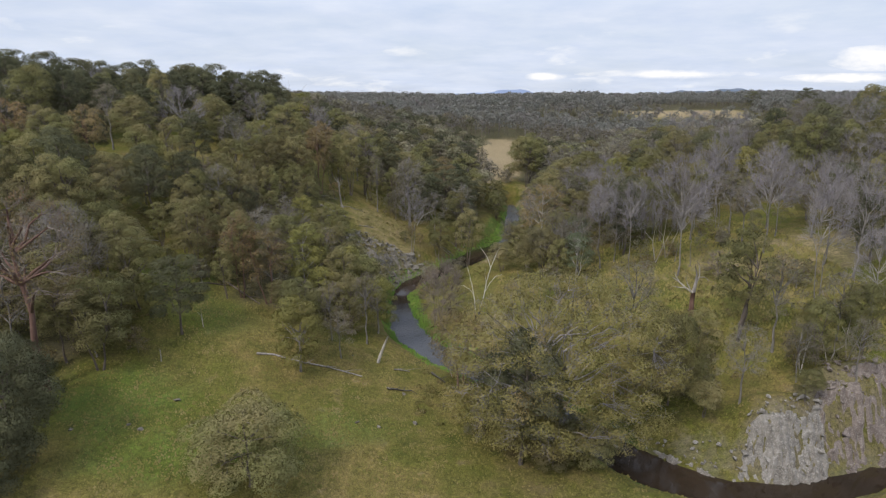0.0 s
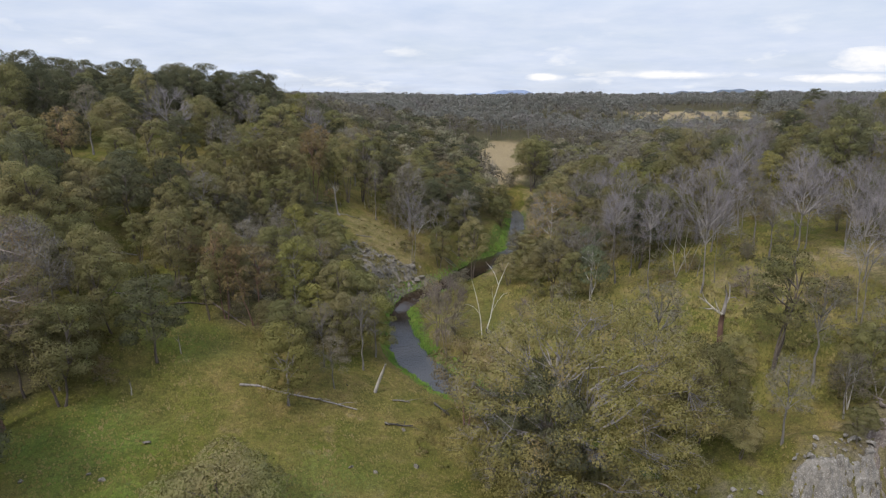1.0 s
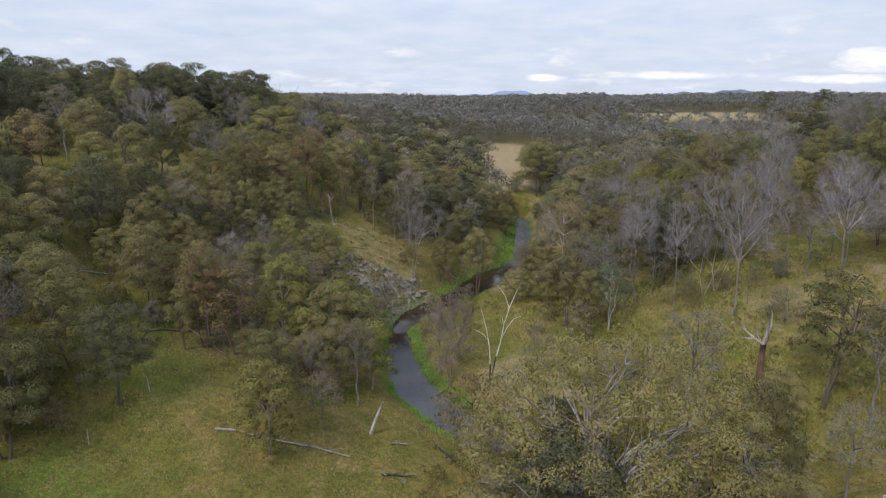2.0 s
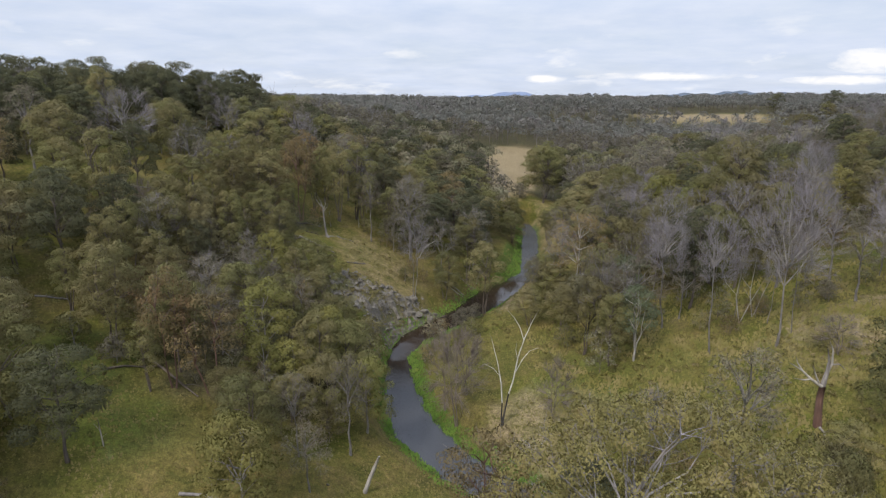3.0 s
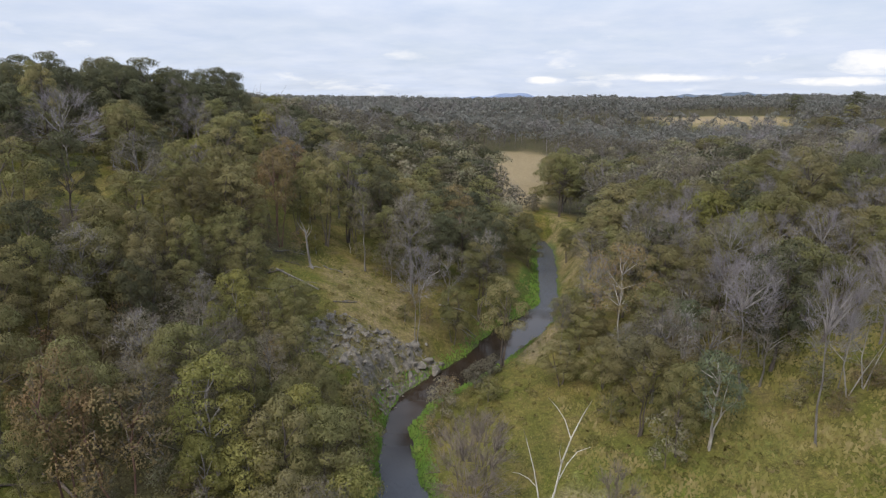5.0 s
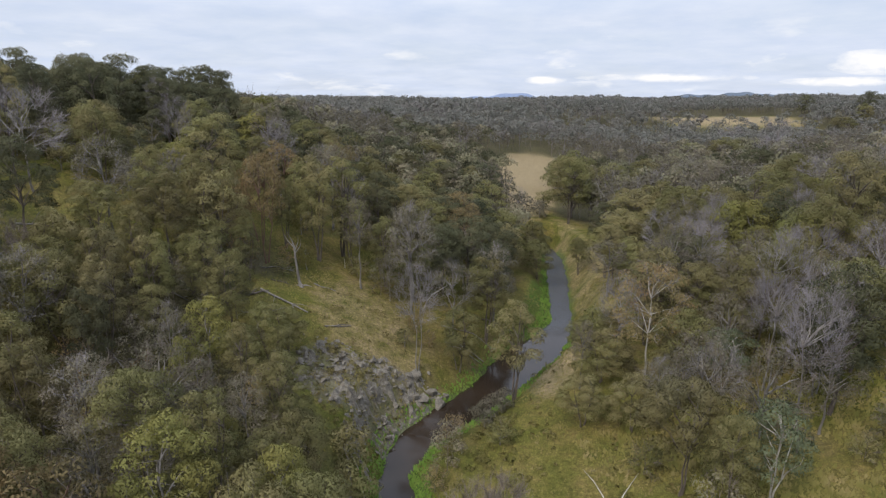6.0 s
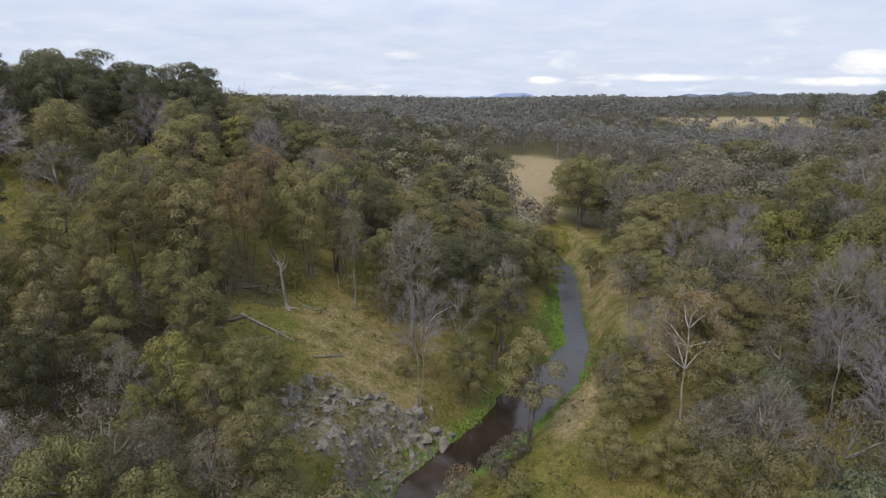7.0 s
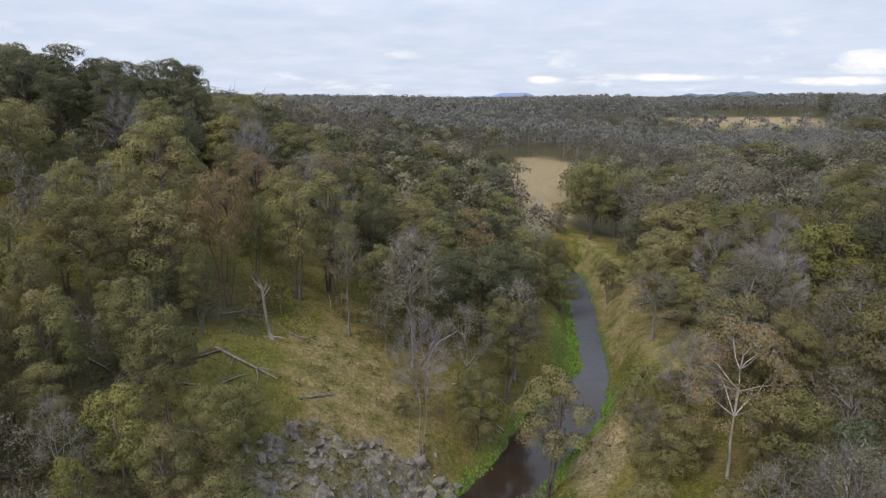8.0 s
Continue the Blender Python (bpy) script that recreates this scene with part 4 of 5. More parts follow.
plant_as(GREY, ((34.8, 117.9, 9.6, 3.5), (-44.5, 118, 13, 3.8), (58.7, 120, 13, 4), (-32.2, 121.4, 10, 2.1), (20.8, 124.8, 9, 2.8), (24.3, 127.3, 7.6, 4.2), (31, 132, 11.5, 4.1), (-32.2, 132.4, 6, 1.8), (14.6, 136.3, 10.1, 2), (37.1, 141.1, 9, 3.5), (-73.6, 144.8, 10.1, 3.5), (-69.5, 145.5, 9.5, 2.9), (40.7, 146.3, 12, 5.1), (30.5, 146.3, 10, 3.5), (38.3, 147, 9, 2.8), (27.5, 147.5, 12, 4.6), (-50.6, 153.9, 8.8, 3.4), (38.4, 154.6, 10, 2.8), (-9, 156.7, 19.6, 4.6), (32.1, 156.8, 12, 5.5)), 20, 1.5)
plant_as(GREY, ((-46.4, 158.2, 10.5, 3.7), (-12.6, 158.2, 9, 1.8), (-17.5, 158.9, 15.8, 3.1), (-8.8, 160.8, 17.5, 5.5), (52.9, 164.9, 11, 3.3), (26.3, 167.3, 11, 5), (46.4, 170.1, 11, 3.8), (55.6, 176, 11, 4.1), (56, 190.8, 11, 4.3), (73.3, 210.4, 12, 4.8), (65.6, 223.3, 12, 5), (73.6, 232.7, 12, 5.3), (72.4, 248.4, 13, 6), (72, 263.6, 12, 6)), 21, 1.5)
plant_as(BLUE_GUM, ((25.2, 109.3, 12, 3.5), (29.5, 128, 9, 3.4)), 22, 1.5)
plant_as(BROWN, ((12.4, 98.9, 9.5, 2.3), (0.3, 102.5, 14.5, 3.4), (-1.6, 106.5, 12, 3), (1.8, 108, 10, 2.8), (-49.9, 126.2, 9.8, 2.1)), 23, 1.5)
plant_as(SHRUB, ((-40, 95.5, 4, 2), (-37, 97, 4, 1.8), (-46, 97.5, 5, 2), (-13, 115, 7, 2.8), (-14, 121, 6, 2.6), (3, 126, 4, 1.8), (1.5, 130.5, 4, 2), (4, 134, 3.5, 1.8), (-1, 141, 4, 2.2), (-9.5, 146.9, 3.5, 1.5), (19.8, 151.1, 5, 2.1), (16.2, 157.6, 4, 2), (25.1, 238.9, 5.9, 2.7), (27.7, 248.1, 6.4, 2.8)), 24, 1.7)
plant_as(BRUSH, ((-40.5, 102.5, 4.5, 2.2), (-36.5, 105, 4.2, 2.2), (-36, 152.5, 4.4, 2.2), (-18.5, 162.5, 4, 2)), 25, 1.5)
plant_as(DARK, ((-70.6, 239.2, 16.5, 5.2), (-64, 231, 15.5, 5), (-57, 235, 12.5, 4.5), (-60, 206, 15.3, 5), (-53.5, 204, 16, 5), (-78.8, 200.6, 15.8, 5.6), (-86, 207, 15.3, 5.5), (-47, 203, 15, 4.6)), 60, 1.5)
plant_as(DARK, ((266.6, 453.6, 17, 7), (236, 470, 15, 6)), 62, 1.5)
plant_as(DEAD, ((278.6, 431.5, 15, 7), (123.8, 295.4, 17.5, 7), (138.8, 363.4, 14, 7)), 63, 1.5)
plant_as(OLIVE, ((221.3, 405.9, 15, 7), (248, 430, 14, 6)), 64, 1.5)
plant_as(BROWN, ((48.6, 101.5, 5.5, 3.2),), 65, 2.2)

river_gum = gum_tree("river_gum", 200, 22.8, 13.2, 0.0, 310, 72, LEAF_WILLOW, BARK_GREY, leaf=0.1, count=170, clump=1.45, twigs=4, twig_mat=TWIG_GREY, trunk_r=0.26, stems=2, own_limbs=True, fine=0.02,
                     label="huge spreading olive-brown river gum with pale limbs beside the creek")
river_gum.matrix_world = pose(14.3, 67.5, float(height(14.3, 67.5)) - 0.3, 0, 0, 40)
room_for(14.3, 67.5, 9)
plant_as(BUSHY[:1], ((9.5, 66.5, 7, 3.8), (13, 62.5, 6.5, 3.8), (17.5, 62.8, 6.5, 3.6), (20.3, 66.3, 6, 3.0), (6.5, 71.5, 6.5, 3.4)), 61, 1.5)


# ---- the woods between the placed trees ----
def pick(rng, x, y):
    """What grows at a spot: dark on the western crest, olive on its slope, dying back to the east."""
    east, crest = x > 16 + 0.02 * y, x < -50 and y > 130
    r = rng.random()
    if east and y > 142:
        kinds = ((0.24, GREY), (0.36, DEAD), (0.62, OLIVE), (0.78, DARK), (0.88, BRIGHT), (1.1, SHRUB))
    elif abs(x + 30) < 17 and 98 < y < 136:
        kinds = ((0.46, OLIVE), (0.68, DARK), (0.78, BRIGHT), (0.83, GREY), (0.85, DEAD), (1.1, SHRUB))
    elif east:
        kinds = ((0.30, GREY), (0.52, DEAD), (0.72, OLIVE), (0.84, DARK), (0.92, BRIGHT), (1.1, SHRUB))
    elif crest:
        kinds = ((0.62, DARK), (0.78, OLIVE), (0.86, DEAD), (1.1, GREY))
    else:
        kinds = ((0.46, OLIVE), (0.60, DARK), (0.70, BRIGHT), (0.79, GREY), (0.84, RUST), (0.89, DEAD), (1.1, SHRUB))
    for limit, pool in kinds:
        if r < limit:
            return rng.choice(pool)


def wooded(seed, count, y0, deep, power, wide):
    """Spots under the trees: off the water, the near meadow and the glades."""
    r = np.random.RandomState(seed)
    y = y0 + deep * r.random_sample(count) ** power
    x = r.uniform(-1, 1, count) * (wide * y + 6) - 3
    d, half, level, side = creek_at(x, y)
    fit = (d > half + 2.2) & (y > 58) & ~((y < 74) & (x > 12)) & (r.random_sample(count) > clearing(x, y) * 1.6)
    return list(zip(x[fit].tolist(), y[fit].tolist()))


rng = random.Random(7)
planted = 0
for x, y in wooded(7, 9000, 62, 143, 0.8, 0.78):
    if planted >= 420:
        break
    p = pick(rng, x, y)
    thick = max(float(blob(x, y, -27, 108, 15, 20, 0)), float(blob(x, y, -38, 140, 16, 24, 0)), float(blob(x, y, 45, 150, 22, 34, 0)), float(blob(x, y, -56, 84, 12, 16, 0)))
    gap = 2.3 if p in SHRUB else 4.6 - 1.4 * thick
    if not room_for(x, y, gap):
        continue
    low = 0.3 * float(blob(x, y, -25, 123, 13, 14, 0))
    plant(p, x, y, rng.uniform(0.75, 0.95 if x < -50 and y > 135 else 1.15) - low, rng.uniform(0, 360), rng.uniform(0.9, 1.12))
    planted += 1

# the crest of the western hill, closed by dark gums
for _ in range(700):
    x, y = rng.uniform(-122, -44), rng.uniform(184, 226)
    if x < -0.62 * y + 8 or not room_for(x, y, 4.4):
        continue
    p = rng.choice(DARK[2:] + DARK[:1] + OLIVE[:1])
    plant(p, x, y, rng.uniform(0.82, 1.02) * (1.0 if y < 212 else 0.9), rng.uniform(0, 360), rng.uniform(0.95, 1.12))

for _ in range(260):
    x, y = rng.uniform(-112, -46), rng.uniform(158, 192)
    if room_for(x, y, 2.2):
        plant(rng.choice((SHRUB[3], SHRUB[0], BRUSH[0])), x, y, rng.uniform(0.9, 1.5), rng.uniform(0, 360))

# shrubs under the trees
brush = 0
for x, y in wooded(8, 2600, 66, 110, 1.0, 0.7):
    if brush >= 260 or not room_for(x, y, 1.7):
        continue
    plant(rng.choice(BRUSH), x, y, rng.uniform(0.6, 1.2), rng.uniform(0, 360))
    brush += 1


# ---- far woods: uncountable, one object a leaf colour ----
def far_crowns(rs, spots, heights, widths, domes, sprays, size):
    """Crowns of many far trees at once: each a few domed leaf masses."""
    n, k = len(spots), sprays
    at = rs.normal(size=(n, domes, 3))
    at /= np.linalg.norm(at, axis=2)[..., None]
    at[..., 2] = np.abs(at[..., 2]) * 1.5 - 0.55
    at[:, 0] = (0, 0, 0.9)
    big = rs.uniform(0.34, 0.58, (n, domes, 1))
    centre = spots[:, None, :] + np.stack([np.zeros(n), np.zeros(n), heights * 0.6], 1)[:, None, :] + at * (1.02 - big) * np.stack([widths, widths, heights * 0.36], 1)[:, None, :]
    d = rs.normal(size=(n, domes, k, 3))
    d[..., 2] = np.abs(d[..., 2]) * 1.05 - 0.25 * (rs.random_sample((n, domes, k)) < 0.4)
    d /= np.linalg.norm(d, axis=3)[..., None]
    rad = (big * widths[:, None, None])[..., None] * rs.uniform(0.84, 1.1, (n, domes, k, 1))
    pos = centre[:, :, None, :] + d * rad * np.array([1, 1, 0.75])
    nrm = d + rs.normal(size=d.shape) * 0.5
    nrm[..., 2] += 0.2
    nrm /= np.linalg.norm(nrm, axis=3)[..., None]
    u = np.cross(nrm, rs.normal(size=d.shape))
    u /= np.linalg.norm(u, axis=3)[..., None] + 1e-6
    w = np.cross(nrm, u)
    s = (size * rs.uniform(0.6, 1.4, (n, domes, k)))[..., None]
    u, w = u * s, w * s * 0.85
    tri = np.stack([pos - u * 0.8 + w, pos - u * 0.8 - w, pos + u * 1.2], 3).reshape(-1, 3, 3)
    face = d + rs.normal(size=d.shape) * 0.18
    face = (face / np.linalg.norm(face, axis=3)[..., None]).reshape(-1, 3)
    flip = (np.cross(tri[:, 1] - tri[:, 0], tri[:, 2] - tri[:, 0]) * face).sum(1) < 0
    tri[flip] = tri[flip][:, ::-1]
    return tri.reshape(-1, 3), np.repeat(face, 3, axis=0)


def far_twigs(rs, spots, heights, widths, twigs):
    """Bare crowns: trunks and slender limbs of many far dead trees, as thin tapering four-cornered blades."""
    n, k = len(spots), twigs
    base = spots[:, None, :] + np.array([0, 0, 1.0]) * (heights[:, None, None] * rs.uniform(0.1, 0.7, (n, k, 1)))
    a = rs.uniform(0, 6.283, (n, k))
    out = widths[:, None] * rs.uniform(0.2, 1.0, (n, k))
    tip = base + np.stack([out * np.cos(a), out * np.sin(a), heights[:, None] * rs.uniform(0.15, 0.42, (n, k))], -1)
    base[:, 0] = spots
    tip[:, 0] = spots + np.stack([np.zeros(n), np.zeros(n), heights * 0.85], 1)
    side = np.cross(tip - base, rs.normal(size=(n, k, 3)))
    side /= np.linalg.norm(side, axis=2)[..., None] + 1e-6
    r = np.full((n, k, 1), 0.055)
    r[:, 0] = 0.17
    m = base * 0.5 + tip * 0.5
    return np.stack([base, m + side * r, tip, m - side * r], 2).reshape(-1, 3)


def far_spots(seed, count, y0, y1, gap, wide=0.8):
    r = np.random.RandomState(seed)
    y = np.sqrt(r.uniform(y0 * y0, y1 * y1, count * 4))
    x = r.uniform(-1, 1, count * 4) * (wide * y + 10)
    d, half, level, side = creek_at(x, y)
    fit = (r.random_sample(count * 4) > clearing(x, y) * 1.3) & ((d > half + 4) | (y > 246))
    cells, out = set(), []
    for px, py in zip(x[fit].tolist(), y[fit].tolist()):
        c = (px // gap, py // gap)
        if c not in cells and len(out) < count:
            cells.add(c)
            out.append((px, py))
    p = np.array(out)
    return np.column_stack([p, height(p[:, 0], p[:, 1])])


def far_woods(seed, count, y0, y1, gap, domes, sprays, size, twigs):
    rs = np.random.RandomState(seed)
    p = far_spots(seed, count, y0, y1, gap)
    h, w = rs.uniform(10, 15, len(p)) * np.where(p[:, 0] > 0.25 * p[:, 1], 0.82, 1.0), rs.uniform(3.6, 6.0, len(p))
    drift = wobble(p[:, 0], p[:, 1], 90, 21) + 0.35 * (p[:, 0] > 30) + rs.uniform(-0.9, 0.9, len(p))
    # farther woods take leaf colours with more haze mixed in
    groups = (("far_dark_woods", LEAF_DARK if y1 < 400 else LEAF_FAR_HAZE, drift < -0.45), ("far_olive_woods", LEAF_MID_HAZE if y1 < 400 else LEAF_FAR_HAZE, (drift >= -0.45) & (drift < 0.2)), ("far_grey_woods", LEAF_GREY if y1 < 400 else LEAF_FAR_HAZE, drift >= 0.2))
    for name, mat, m in groups:
        corners, ways = far_crowns(rs, p[m], h[m], w[m], domes, sprays if mat is not LEAF_GREY else sprays * 2 // 3, size)
        ob = card_object(name, corners, mat, ways=ways)
        tagged(ob, "dense gum woodland running back over the far slopes", "woods", kind="stuff")
    m = drift >= 0.25
    ob = card_object("far_bare_woods", far_twigs(rs, p[m], h[m] * 1.05, w[m], twigs), TWIG_GREY, k=4)
    tagged(ob, "bare grey dying trees among the far woodland", "woods", kind="stuff")
    m = ~m
    ob = card_object("far_trunks", far_twigs(rs, p[m], h[m], w[m] * 0.6, 4), BARK_DARK, k=4)
    tagged(ob, "dark trunks standing in the far woodland", "woods", kind="stuff")


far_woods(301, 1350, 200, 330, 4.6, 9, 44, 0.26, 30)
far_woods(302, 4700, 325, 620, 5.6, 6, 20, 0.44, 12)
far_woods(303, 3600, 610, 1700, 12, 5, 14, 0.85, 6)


# ---- dead wood: standing snags, stumps and fallen logs ----
def snag(name, label, x, y, stems, mats, category="dead tree", turn=0.0, sides=7, thick=0.75):
    """A bare dead trunk. stems: (part name, material key, points as metres from the base, radii)."""
    root = thing(name, label, category)
    root.matrix_world = pose(x, y, float(height(x, y)) - 0.15, 0, 0, turn)
    for part_name, key, pts, radii in stems:
        w = Wood()
        w.limb(pts, [thick * q for q in radii], sides if radii[0] > 0.08 else 4)
        w.made(part_name, mats[key], root)
    return root


WHITE = {"pale": BARK_WHITE, "char": BARK_CHAR}
snag("white_snag", "bare white dead tree, forked and charred at its foot", 5.9, 100, (
    ("trunk", "char", ((0, 0, -0.3), (0.1, 0, 1.1), (0.35, 0.1, 2.4), (0.75, 0.2, 4.6)), (0.27, 0.23, 0.19, 0.16)),
    ("stem", "pale", ((0.75, 0.2, 4.5), (1.3, 0.3, 6.4), (1.8, 0.2, 9.6), (2.5, 0, 12.2), (3.3, -0.2, 14.4), (4.0, -0.4, 16.0)), (0.17, 0.15, 0.13, 0.10, 0.07, 0.03)),
    ("branch", "pale", ((2.4, 0, 12.0), (1.9, 0.4, 13.6), (1.2, 0.6, 14.7), (0.4, 0.7, 15.6)), (0.09, 0.07, 0.05, 0.025)),
    ("branch", "pale", ((1.5, 0.3, 7.4), (2.4, 0.7, 9.0), (3.3, 0.9, 10.1), (4.5, 1.0, 10.5)), (0.09, 0.07, 0.05, 0.025)),
    ("branch", "pale", ((1.75, 0.2, 9.2), (1.4, -0.3, 10.8), (1.5, -0.5, 12.0)), (0.07, 0.05, 0.02)),
    ("trunk", "char", ((0, 0, -0.3), (-0.15, -0.1, 1.4), (-0.1, -0.2, 3.6)), (0.22, 0.18, 0.15)),
    ("stem", "pale", ((-0.1, -0.2, 3.5), (-0.3, -0.3, 6.2), (-0.8, -0.4, 9.0), (-1.4, -0.5, 11.4), (-1.9, -0.5, 13.2)), (0.15, 0.12, 0.09, 0.06, 0.025)),
    ("branch", "pale", ((-0.45, -0.3, 7.2), (-1.3, -0.5, 8.3), (-2.2, -0.6, 8.9), (-2.8, -0.6, 9.0)), (0.07, 0.06, 0.04, 0.02))), WHITE, thick=0.6)
RED_WOOD = {"red": BARK_RED, "pale": BARK_PALE, "grey": BARK_GREY, "log": LOG_GREY}
snag("broken_red_trunk", "snapped red-brown tree trunk with splintered pale limbs", 39.4, 89.6, (
    ("trunk", "red", ((0.03, 0, -0.3), (-0.15, 0, 1.8), (-0.17, 0.1, 3.4), (-0.09, 0.1, 4.9)), (0.62, 0.5, 0.46, 0.42)),
    ("stem", "grey", ((-0.1, 0.1, 4.7), (0.12, 0.1, 6.2), (0.14, 0, 7.8), (-0.32, -0.1, 9.3)), (0.4, 0.3, 0.17, 0.05)),
    ("limb", "pale", ((-0.24, 0, 4.9), (-1.32, 0.1, 5.6), (-2.43, 0.3, 6.6), (-3.83, 0.4, 7.5)), (0.26, 0.2, 0.14, 0.04)),
    ("limb", "pale", ((-1.43, 0.1, 5.7), (-2.44, -0.3, 5.8), (-3.77, -0.5, 6.1)), (0.14, 0.1, 0.03)),
    ("limb", "pale", ((-2.31, 0.3, 6.5), (-2.91, 0.5, 7.4), (-3.2, 0.5, 8.2)), (0.11, 0.08, 0.02)),
    ("limb", "pale", ((-0.45, 0, 5), (-1.3, -0.3, 6.4), (-1.84, -0.4, 7.6)), (0.14, 0.1, 0.03)),
    ("limb", "pale", ((0.09, 0.1, 6), (0.69, 0.3, 7.4), (0.61, 0.4, 9), (0.11, 0.4, 9.9)), (0.2, 0.15, 0.09, 0.03)),
    ("limb", "grey", ((0.7, 0.3, 7.3), (1.71, 0.6, 7.2), (2.58, 0.8, 6.5)), (0.11, 0.08, 0.03))), RED_WOOD, sides=8, thick=0.78)
snag("pale_stump", "tall leaning pale dead trunk, broken off above", -25.8, 151, (
    ("trunk", "log", ((0.3, 0, -0.2), (0, 0, 0.8), (-0.35, 0.1, 3.8), (-0.5, 0.1, 6.3), (-0.8, 0, 7.4), (-1.5, 0, 8.8)), (0.6, 0.28, 0.23, 0.18, 0.1, 0.03)),
    ("root", "log", ((0.2, 0, 0.2), (1.1, -0.2, 0.3), (2.0, -0.3, 0.1)), (0.2, 0.14, 0.04)),
    ("root", "log", ((0.2, 0, 0.2), (-0.8, -0.3, 0.3), (-1.5, -0.6, 0.0)), (0.2, 0.14, 0.04)),
    ("branch", "grey", ((-0.45, 0.1, 5.2), (0.4, 0.2, 6.4), (0.6, 0.2, 7.6)), (0.12, 0.07, 0.02)),
    ("branch", "grey", ((-0.6, 0.1, 6.3), (-1.4, 0.2, 7.2), (-2.0, 0.2, 8.4)), (0.12, 0.08, 0.03)),
    ("branch", "grey", ((-0.4, 0.1, 5.8), (0.1, 0.2, 7.0), (0.2, 0.2, 8.0)), (0.1, 0.06, 0.02))), RED_WOOD)
snag("leaning_stump", "leaning split white stump on the creek bank", -10.0, 84.9, (
    ("trunk", "pale", ((0, 0, -0.2), (0.6, 0, 1.6), (1.2, 0.1, 3.1), (1.7, 0.1, 4.3)), (0.36, 0.3, 0.25, 0.14)),), RED_WOOD, "stump")
snag("curved_dead_limb", "curved white dead limb leaning out of the grass", -7.1, 159.6, (
    ("trunk", "pale", ((0, 0, -0.1), (0.7, 0, 1.5), (1.5, 0.2, 2.6), (2.7, 0.4, 3.3), (4.1, 0.6, 4.1)), (0.14, 0.14, 0.13, 0.11, 0.06)),), RED_WOOD, "dead limb")
snag("dead_stick", "thin white dead stem at the water's edge", 5.6, 158.6, (
    ("trunk", "pale", ((0, 0, -0.1), (0.5, 0, 1.6), (1.0, 0.2, 3.2), (1.5, 0.3, 4.6)), (0.09, 0.08, 0.06, 0.03)),
    ("branch", "pale", ((0.6, 0, 2.0), (1.3, 0.3, 2.6), (1.9, 0.4, 3.4)), (0.05, 0.04, 0.02))), RED_WOOD, "dead tree")
for x, y, h in ((-35.2, 83.0, 3.2), (-37.8, 74.7, 2.2), (-46.6, 99.6, 2.4), (-46.4, 94.6, 1.8), (-20.9, 164, 2.4), (33.6, 94.2, 1.9), (29.0, 95.5, 1.6), (-52, 124, 2.6), (52, 97, 2.4)):
    snag("small_snag", "small grey dead stem standing in the grass", x, y, (
        ("trunk", "pale", ((0, 0, -0.1), (0.05 * h, 0, 0.5 * h), (0.02, 0.05 * h, h)), (0.1, 0.08, 0.03)),
        ("branch", "pale", ((0.04 * h, 0, 0.55 * h), (0.3 * h, 0.1, 0.75 * h)), (0.05, 0.02)),
        ("branch", "pale", ((0.03 * h, 0, 0.35 * h), (-0.3 * h, -0.1, 0.6 * h)), (0.05, 0.02))), RED_WOOD, "dead tree", turn=47 * h)
# pale saplings of bare stems on the rocky bank
for x, y, h in ((48.5, 75, 6.5), (52.5, 75.6, 5.0), (56, 77, 7.5), (43.5, 113, 9.0), (41.2, 112, 8.5), (30.5, 131.5, 9.5), (1.5, 84.5, 5.5)):
    snag("bare_sapling", "slender bare pale stems of a dead sapling", x, y, (
        ("stem", "pale", ((0, 0, -0.2), (0.1 * h, 0, 0.45 * h), (0.06 * h, 0, h)), (0.12, 0.09, 0.03)),
        ("stem", "pale", ((0.1, 0, -0.2), (-0.12 * h, 0.1, 0.4 * h), (-0.3 * h, 0.1, 0.85 * h)), (0.1, 0.08, 0.03)),
        ("branch", "pale", ((0.09 * h, 0, 0.5 * h), (0.28 * h, 0.1, 0.7 * h), (0.34 * h, 0.1, 0.86 * h)), (0.06, 0.04, 0.02)),
        ("branch", "pale", ((-0.13 * h, 0.1, 0.45 * h), (0.02 * h, 0.2, 0.66 * h)), (0.05, 0.02))), RED_WOOD, "dead sapling", turn=61 * h)


def fallen_log(line, r, mat, label, seed):
    """A trunk on the grass, with broken branch stubs."""
    rr = random.Random(seed)
    r *= 0.62
    root = thing("fallen_log", label, "log", "fallen timber")
    pts = []
    for (xa, ya), (xb, yb) in zip(line[:-1], line[1:]):
        for k in range(3):
            pts.append((xa + (xb - xa) * k / 3, ya + (yb - ya) * k / 3))
    pts.append(line[-1])
    pts = [Vector((x + rr.uniform(-0.12, 0.12), y + rr.uniform(-0.12, 0.12), float(height(x, y)) + r * 0.75 + rr.uniform(0, 0.1))) for x, y in pts]
    base = pts[0].copy()
    root.location = base
    local = [p - base for p in pts]
    n = len(local)
    w = Wood()
    w.limb(local, [r * (1.25 if i == 0 else 1 - 0.55 * i / n) for i in range(n)], 7)
    w.made("log", mat, root)
    for i in range(1, n - 1):
        for _ in range(rr.randint(0, 2)):
            b = Wood()
            on = (local[-1] - local[0]).normalized()
            d = (on + Vector((rr.uniform(-1, 1), rr.uniform(-1, 1), rr.uniform(-0.05, 0.5)))).normalized() * rr.uniform(0.8, 3.0)
            b.limb((local[i], local[i] + d * 0.5 + Vector((rr.uniform(-0.2, 0.2), rr.uniform(-0.2, 0.2), 0.15)), local[i] + d), (r * 0.5, r * 0.34, r * 0.1), 4)
            b.made("branch", mat, root)
    return root


